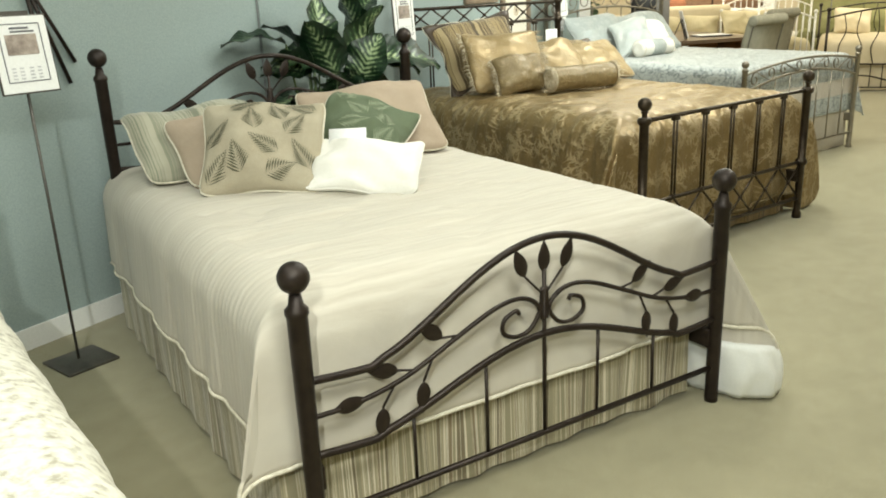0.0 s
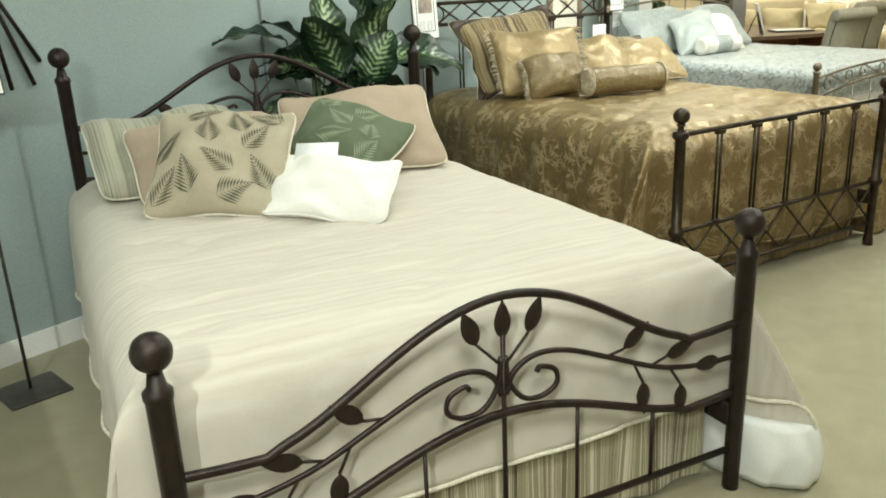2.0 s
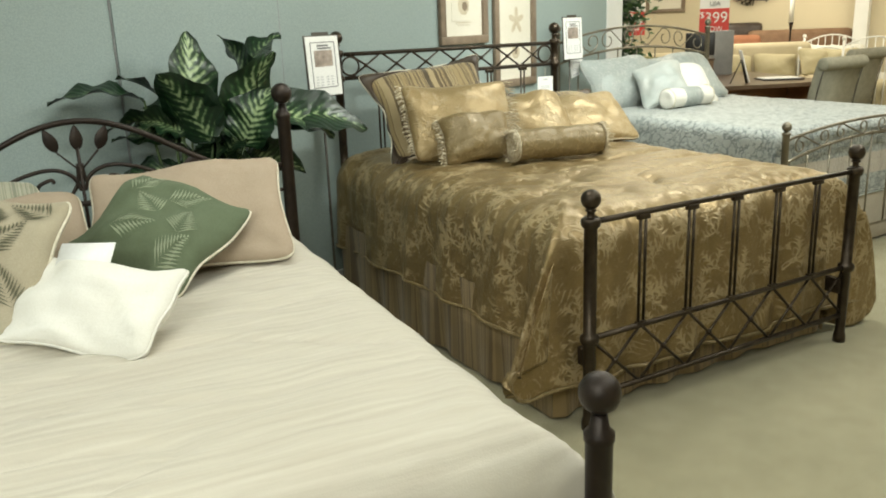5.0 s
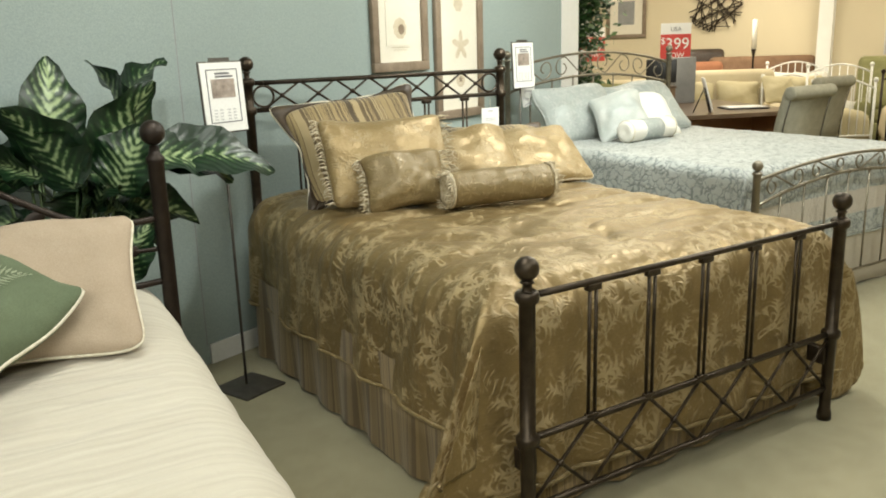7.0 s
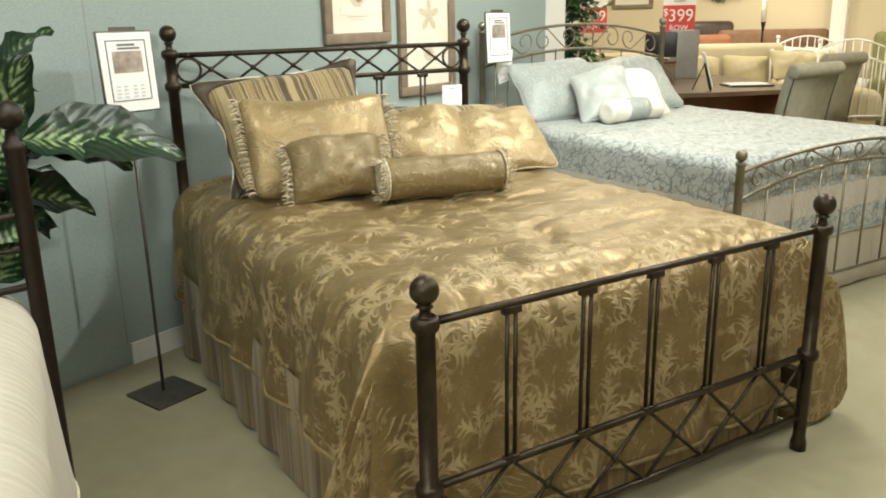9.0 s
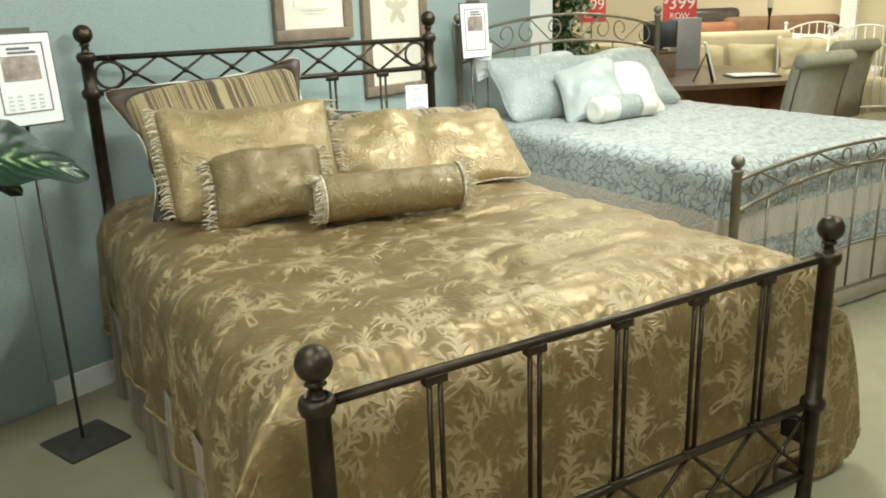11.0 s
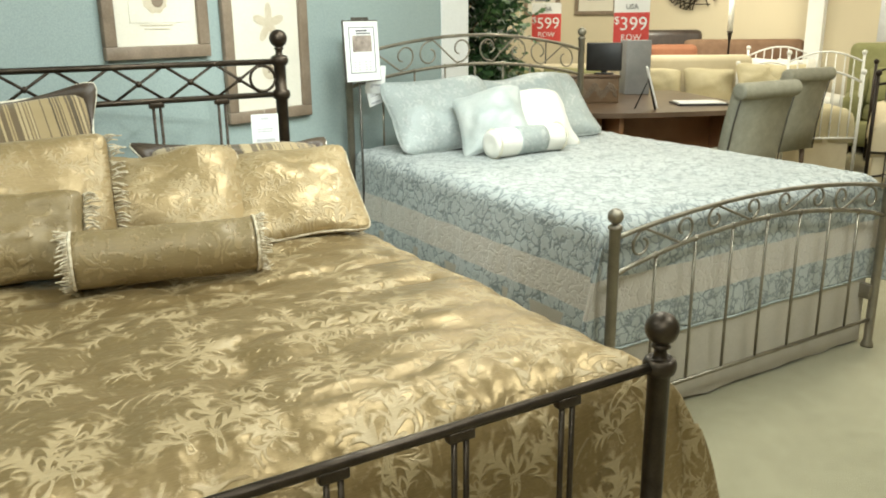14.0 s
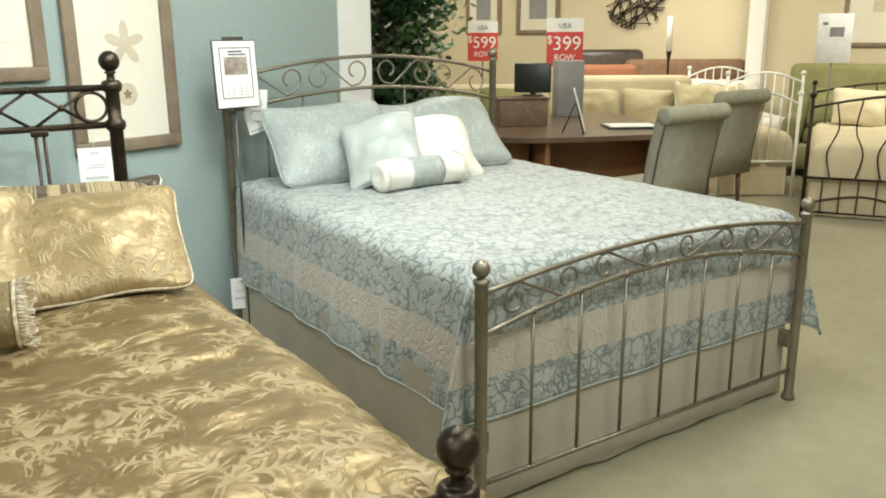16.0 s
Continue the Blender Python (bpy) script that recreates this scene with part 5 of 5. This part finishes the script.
desk()
whole("display_tower", box(bag(), (0.25, 0.22, 0.52), (0, 0, 0.26), 0.006), M_GREYBOX, pose(8.74, 3.81, 0.756, 0, 0, -28), "grey box standing on the desk", "box")
crate = thing("storage_box", pose(7.856, 3.438, 0.756, 0, 0, -28), "brown wooden box with a pierced scroll front on the desk", "box")
part("body", box(bag(), (0.42, 0.28, 0.22), (0, 0, 0.11), 0.005), M_WOODPANEL, crate)
part("lid", box(bag(), (0.44, 0.30, 0.022), (0, 0, 0.231), 0.005), M_DESK, crate, "dark flat lid")
for ph in (0.0, 2.1, 4.2):
    part("scroll", tube(bag(), [(-0.19 + 0.38 * i / 40, -0.143, 0.11 + 0.07 * math.sin(ph + i * 0.55) * math.cos(ph + i * 0.13)) for i in range(41)], 0.007, 6), M_FRAMEWOOD, crate, "pale carved scroll")
bm = box(bag(), (0.32, 0.035, 0.25), (0, 0, 0.155), 0.01)
box(bm, (0.05, 0.03, 0.06), (0, 0.025, 0.04), 0.004)
box(bm, (0.16, 0.12, 0.012), (0, 0.02, 0.006), 0.003)
whole("monitor", bm, M_BLACK, pose(7.97, 3.42, 0.9985, 0, 0, -52), "black flat screen on the wooden box", "monitor")
es = thing("photo_easel", pose(7.835, 2.68, 0.756, 0, 0, 48), "small framed photo on a black easel", "photo frame")
part("photo", box(bag(), (0.20, 0.014, 0.34), (0, 0, 0.18), 0.003, pose(0, 0, 0, -16)), M_PAPER, es)
part("prop", tube(bag(), [(0, 0.03, 0.24), (0, 0.13, 0.0)], 0.006), M_BLACK, es)
for x in (-0.05, 0.05):
    part("leg", tube(bag(), [(x, -0.035, 0.0), (x, 0.03, 0.25)], 0.006), M_BLACK, es)
bk = thing("brochure", pose(8.46, 2.72, 0.757, 0, 0, -30), "open white brochure on a black folder", "brochure")
part("folder", box(bag(), (0.44, 0.30, 0.012), (0, 0, 0.006), 0.003), M_BLACK, bk)
part("page", box(bag(), (0.19, 0.26, 0.008), (-0.10, 0, 0.017), 0.002), M_PAPER, bk)
part("page", box(bag(), (0.19, 0.26, 0.008), (0.10, 0, 0.017), 0.002), M_PAPER, bk)


def dining_chair(m, label):
    ch = thing("dining_chair", m, label, "chair", "upholstered chairs")
    part("seat", box(bag(), (0.58, 0.54, 0.13), (0, 0, 0.43), 0.035), M_UPHOLSTERY, ch)
    bm = bag()
    rows = []
    prof = [(0.24, 0.33), (0.26, 0.55), (0.30, 0.78), (0.35, 0.98), (0.37, 1.02)]
    for y, z in prof:
        rows.append((y, z))
    n = len(rows)
    vf = [[bm.verts.new((x, y + dy, z)) for y, z in rows] for dy in (-0.05, 0.05) for x in (-0.29, 0.29)]
    a, b, c, d = vf
    for i in range(n - 1):
        bm.faces.new((a[i], b[i], b[i + 1], a[i + 1]))
        bm.faces.new((c[i], c[i + 1], d[i + 1], d[i]))
        bm.faces.new((a[i], a[i + 1], c[i + 1], c[i]))
        bm.faces.new((b[i], d[i], d[i + 1], b[i + 1]))
    bm.faces.new((a[0], c[0], d[0], b[0]))
    bm.faces.new((a[-1], b[-1], d[-1], c[-1]))
    bmesh.ops.bevel(bm, geom=[e for e in bm.edges if abs(e.verts[0].co.x - e.verts[1].co.x) < 1e-4], offset=0.015, segments=2, affect="EDGES")
    back = part("backrest", bm, M_UPHOLSTERY, ch)
    roll = lathe(bag(), [(0.03, -0.305), (0.058, -0.30), (0.06, -0.29), (0.06, 0.29), (0.058, 0.30), (0.03, 0.305)], (0, 0, 0), 18)
    roll.transform(Matrix.Translation((0, 0.385, 1.0)) @ pose(0, 0, 0, 0, 90, 0))
    part("top_roll", roll, M_UPHOLSTERY, back, "rolled padded top")
    for x in (-0.29, 0.29):
        part("piping", tube(bag(), [(x, y + 0.05, z) for y, z in rows[:-1]], 0.006, 6), M_STAND, back)
    for x in (-0.21, 0.21):
        for y in (-0.2, 0.24):
            part("leg", tube(bag(), [(x, y, 0.38), (x, y * 1.1, 0.0)], 0.024, 8, 0.016), M_DESK, ch)
    return ch


chair = dining_chair(pose(7.74, 1.86, 0, 0, 0, 180), "sage grey upholstered chair with a rolled top at the desk")
copy_thing(chair, pose(9.22, 2.58, 0, 0, 0, 180))


# ---- price posters ----
def poster(m, number, label):
    st = thing("price_poster", m, label, "price sign", "red price posters")
    part("base_plate", box(bag(), (0.26, 0.26, 0.012), (0, 0, 0.006), 0.003), M_STAND, st)
    part("pole", tube(bag(), [(0, 0.01, 0.01), (0, 0.01, 1.62)], 0.009), M_STAND, st)
    part("card", box(bag(), (0.36, 0.006, 0.46), (0, -0.006, 1.44), 0.001), M_PAPER, st, "", False)
    part("red_field", box(bag(), (0.36, 0.004, 0.33), (0, -0.0125, 1.375)), M_RED, st, "red printed field", False)

    def words(text, size, x, z, material):
        cu = bpy.data.curves.new("lettering", "FONT")
        cu.body, cu.size, cu.align_x, cu.extrude = text, size, "CENTER", 0.001
        cu.materials.append(material)
        ob = new("lettering", cu)
        ob.parent = st
        ob.matrix_local = pose(x, -0.017, z, 90)

    words("$", 0.11, -0.15, 1.43, M_PAPER)
    words(number, 0.19, 0.02, 1.365, M_PAPER)
    words("ROW", 0.085, 0.0, 1.265, M_PAPER)
    words("USA", 0.07, 0.0, 1.575, M_INK)


poster(pose(8.98, 4.14, 0, 0, 0, -38), "399", "red and white 399 dollar price poster on a stand")
poster(pose(9.35, 6.0, 0.0, 0, 0, -36), "599", "red and white 599 dollar price poster on a stand")


# ---- far furniture ----
def sofa(m, w, material, label, cushions, cushion_mat, back_h=0.85):
    so = thing("sofa", m, label, "sofa")
    part("base", box(bag(), (w, 0.85, 0.28), (0, 0, 0.22), 0.04), material, so)
    part("backrest", box(bag(), (w, 0.24, back_h - 0.3), (0, 0.34, (back_h + 0.3) / 2), 0.07), material, so)
    for x in (-w / 2 + 0.1, w / 2 - 0.1):
        part("arm", box(bag(), (0.2, 0.85, 0.34), (x, 0, 0.47), 0.07), material, so)
        for y in (-0.35, 0.35):
            part("foot", box(bag(), (0.06, 0.06, 0.085), (x, y, 0.0425), 0.005), M_DESK, so)
    k = max(1, cushions)
    for i in range(k):
        cw = (w - 0.42) / k
        x = -w / 2 + 0.21 + cw * (i + 0.5)
        part("seat_cushion", box(bag(), (cw - 0.01, 0.6, 0.14), (x, -0.08, 0.43), 0.045), material, so)
        c = part("back_cushion", pillow_mesh(cw * 0.98, 0.44, 0.2, i + w), cushion_mat, so)
        c.matrix_local = pose(x, 0.12, 0.49, -14)
    return so


sofa(pose(10.05, 4.32, 0, 0, 0, -35), 1.6, M_SAND, "pale sand sofa with loose back cushions", 2, M_YELLOW, 1.06)
sofa(pose(11.05, 5.55, 0, 0, 0, -35), 0.95, M_LEATHER, "dark leather armchair by the tan wall", 1, M_LEATHER, 1.32)
sofa(pose(10.55, 5.10, 0, 0, 0, -35), 0.85, M_RUST, "rust coloured cloth armchair by the sofa", 1, M_RUST, 1.15)
sofa(pose(8.95, 5.5, 0, 0, 0, -30), 1.9, M_SAND, "cream sofa with patterned cushions", 2, M_OLIVE, 0.95)
sofa(pose(11.6, 4.75, 0, 0, 0, -40), 1.5, M_BROWNC, "brown sofa with a dark cushion", 2, M_RUST, 1.2)


def daybed(m, metal, cover, skirt, label, height=0.98, w=1.1, l=1.9, vine=False):
    bd = thing("daybed", m, label, "bed")
    for y in (0, l):
        for x in (0, w):
            part("post", tube(bag(), [(x, y, 0), (x, y, height)], 0.016), metal, bd)
            k = bag()
            ball(k, x, y, height + 0.02, 0.028)
            part("finial", k, metal, bd)
        part("rail", tube(bag(), [(w * i / 16, y, height - 0.08 + 0.11 * math.sin(math.pi * i / 16)) for i in range(17)], 0.011), metal, bd)
        part("rail", tube(bag(), [(0, y, 0.34), (w, y, 0.34)], 0.011), metal, bd)
        for i in range(1, 8):
            x = w * i / 8
            z = height - 0.08 + 0.11 * math.sin(math.pi * i / 8)
            pts = [(x, y, 0.34), (x, y, z)]
            if vine:
                pts = spline([(x, y, 0.34), (x + 0.04 * (-1) ** i, y, 0.55), (x - 0.03 * (-1) ** i, y, 0.75), (x, y, z)], 4)
            part("bar", tube(bag(), pts, 0.0065, 6), metal, bd)
        if vine:
            part("rail", tube(bag(), spline([(0, y, 0.12), (w * 0.3, y, 0.2), (w * 0.6, y, 0.12), (w, y, 0.2)], 5), 0.010), metal, bd)
            for i in range(12):
                x = w * i / 11
                part("bar", tube(bag(), [(x, y, 0.05), (x, y, 0.34)], 0.006, 6), metal, bd)
            part("rail", tube(bag(), [(0, y, 0.05), (w, y, 0.05)], 0.009), metal, bd)
    bm, hem = cover_mesh(0.02, w - 0.02, 0.05, l - 0.04, 0.62, 0.09, 0.36, 0.36, 0.38, (0.1, 0), (0.1, 0), 0.1, 0.012, w + l, 0.05)
    thicken(part("bedspread", bm, cover, bd), 0.012)
    for bm in skirt_meshes(0.04, w - 0.04, 0.07, l - 0.06, 0.01, 0.38, 0.2, 0.015):
        part("skirt_panel", bm, skirt, bd)
    part("mattress", box(bag(), (w - 0.12, l - 0.16, 0.24), (w / 2, l / 2, 0.46), 0.04), M_LINING, bd)
    for i in range(2):
        c = part("pillow", pillow_mesh(0.5, 0.4, 0.16, i + 3), cover, bd)
        c.matrix_local = pose(w * (0.28 + 0.44 * i), l - 0.28, 0.62, -30)
    return bd


daybed(pose(9.75, 2.78, 0, 0, 0, -34), M_WHITE, M_YELLOW, M_SAND, "white metal bed with a rumpled pale yellow cover", 0.95, 0.7, 1.6)
daybed(pose(9.61, 1.81, 0, 0, 0, -58), M_IRON, M_SAND, M_SAND, "dark iron vine bed with a sand cover", 1.0, 1.5, 1.9, True)
daybed(pose(10.78, 3.55, 0, 0, 0, -35), M_WHITE, M_CREAM, M_CREAM, "white painted bed with white bedding", 1.08, 0.8, 1.5)
sofa(pose(12.05, 2.72, 0, 0, 0, -60), 1.6, M_OLIVE, "olive green sofa by the tan wall", 2, M_OLIVE, 1.18)

cs = thing("candle_stand", pose(10.82, 4.41, 0), "tall dark candlestick with a cream candle", "candlestick")
part("base", lathe(bag(), [(0.14, 0), (0.13, 0.02), (0.02, 0.05)]), M_IRON, cs)
part("shaft", lathe(bag(), [(0.014, 0.03), (0.02, 0.6), (0.012, 1.2), (0.028, 1.3), (0.034, 1.32)]), M_IRON, cs)
part("candle", lathe(bag(), [(0.032, 1.32), (0.032, 1.70), (0.02, 1.705)]), M_CREAM, cs)
sg = thing("sign_stand", pose(11.15, 2.62, 0, 0, 0, -50), "grey printed sign on a dark floor stand", "sign stand", "price sign stands")
part("base_plate", box(bag(), (0.26, 0.26, 0.012), (0, 0, 0.006), 0.003), M_STAND, sg)
part("pole", tube(bag(), [(0, 0.02, 0.01), (0, 0.02, 1.25)], 0.009), M_STAND, sg)
part("card", box(bag(), (0.32, 0.01, 0.47), (0, 0, 1.46), 0.002), M_PALE_INK, sg, "grey card with a small photo")
bars(sg, ((0.02, 1.52, 0.13, 0.09), (-0.09, 1.6, 0.05, 0.03)), M_INK, -0.0065)
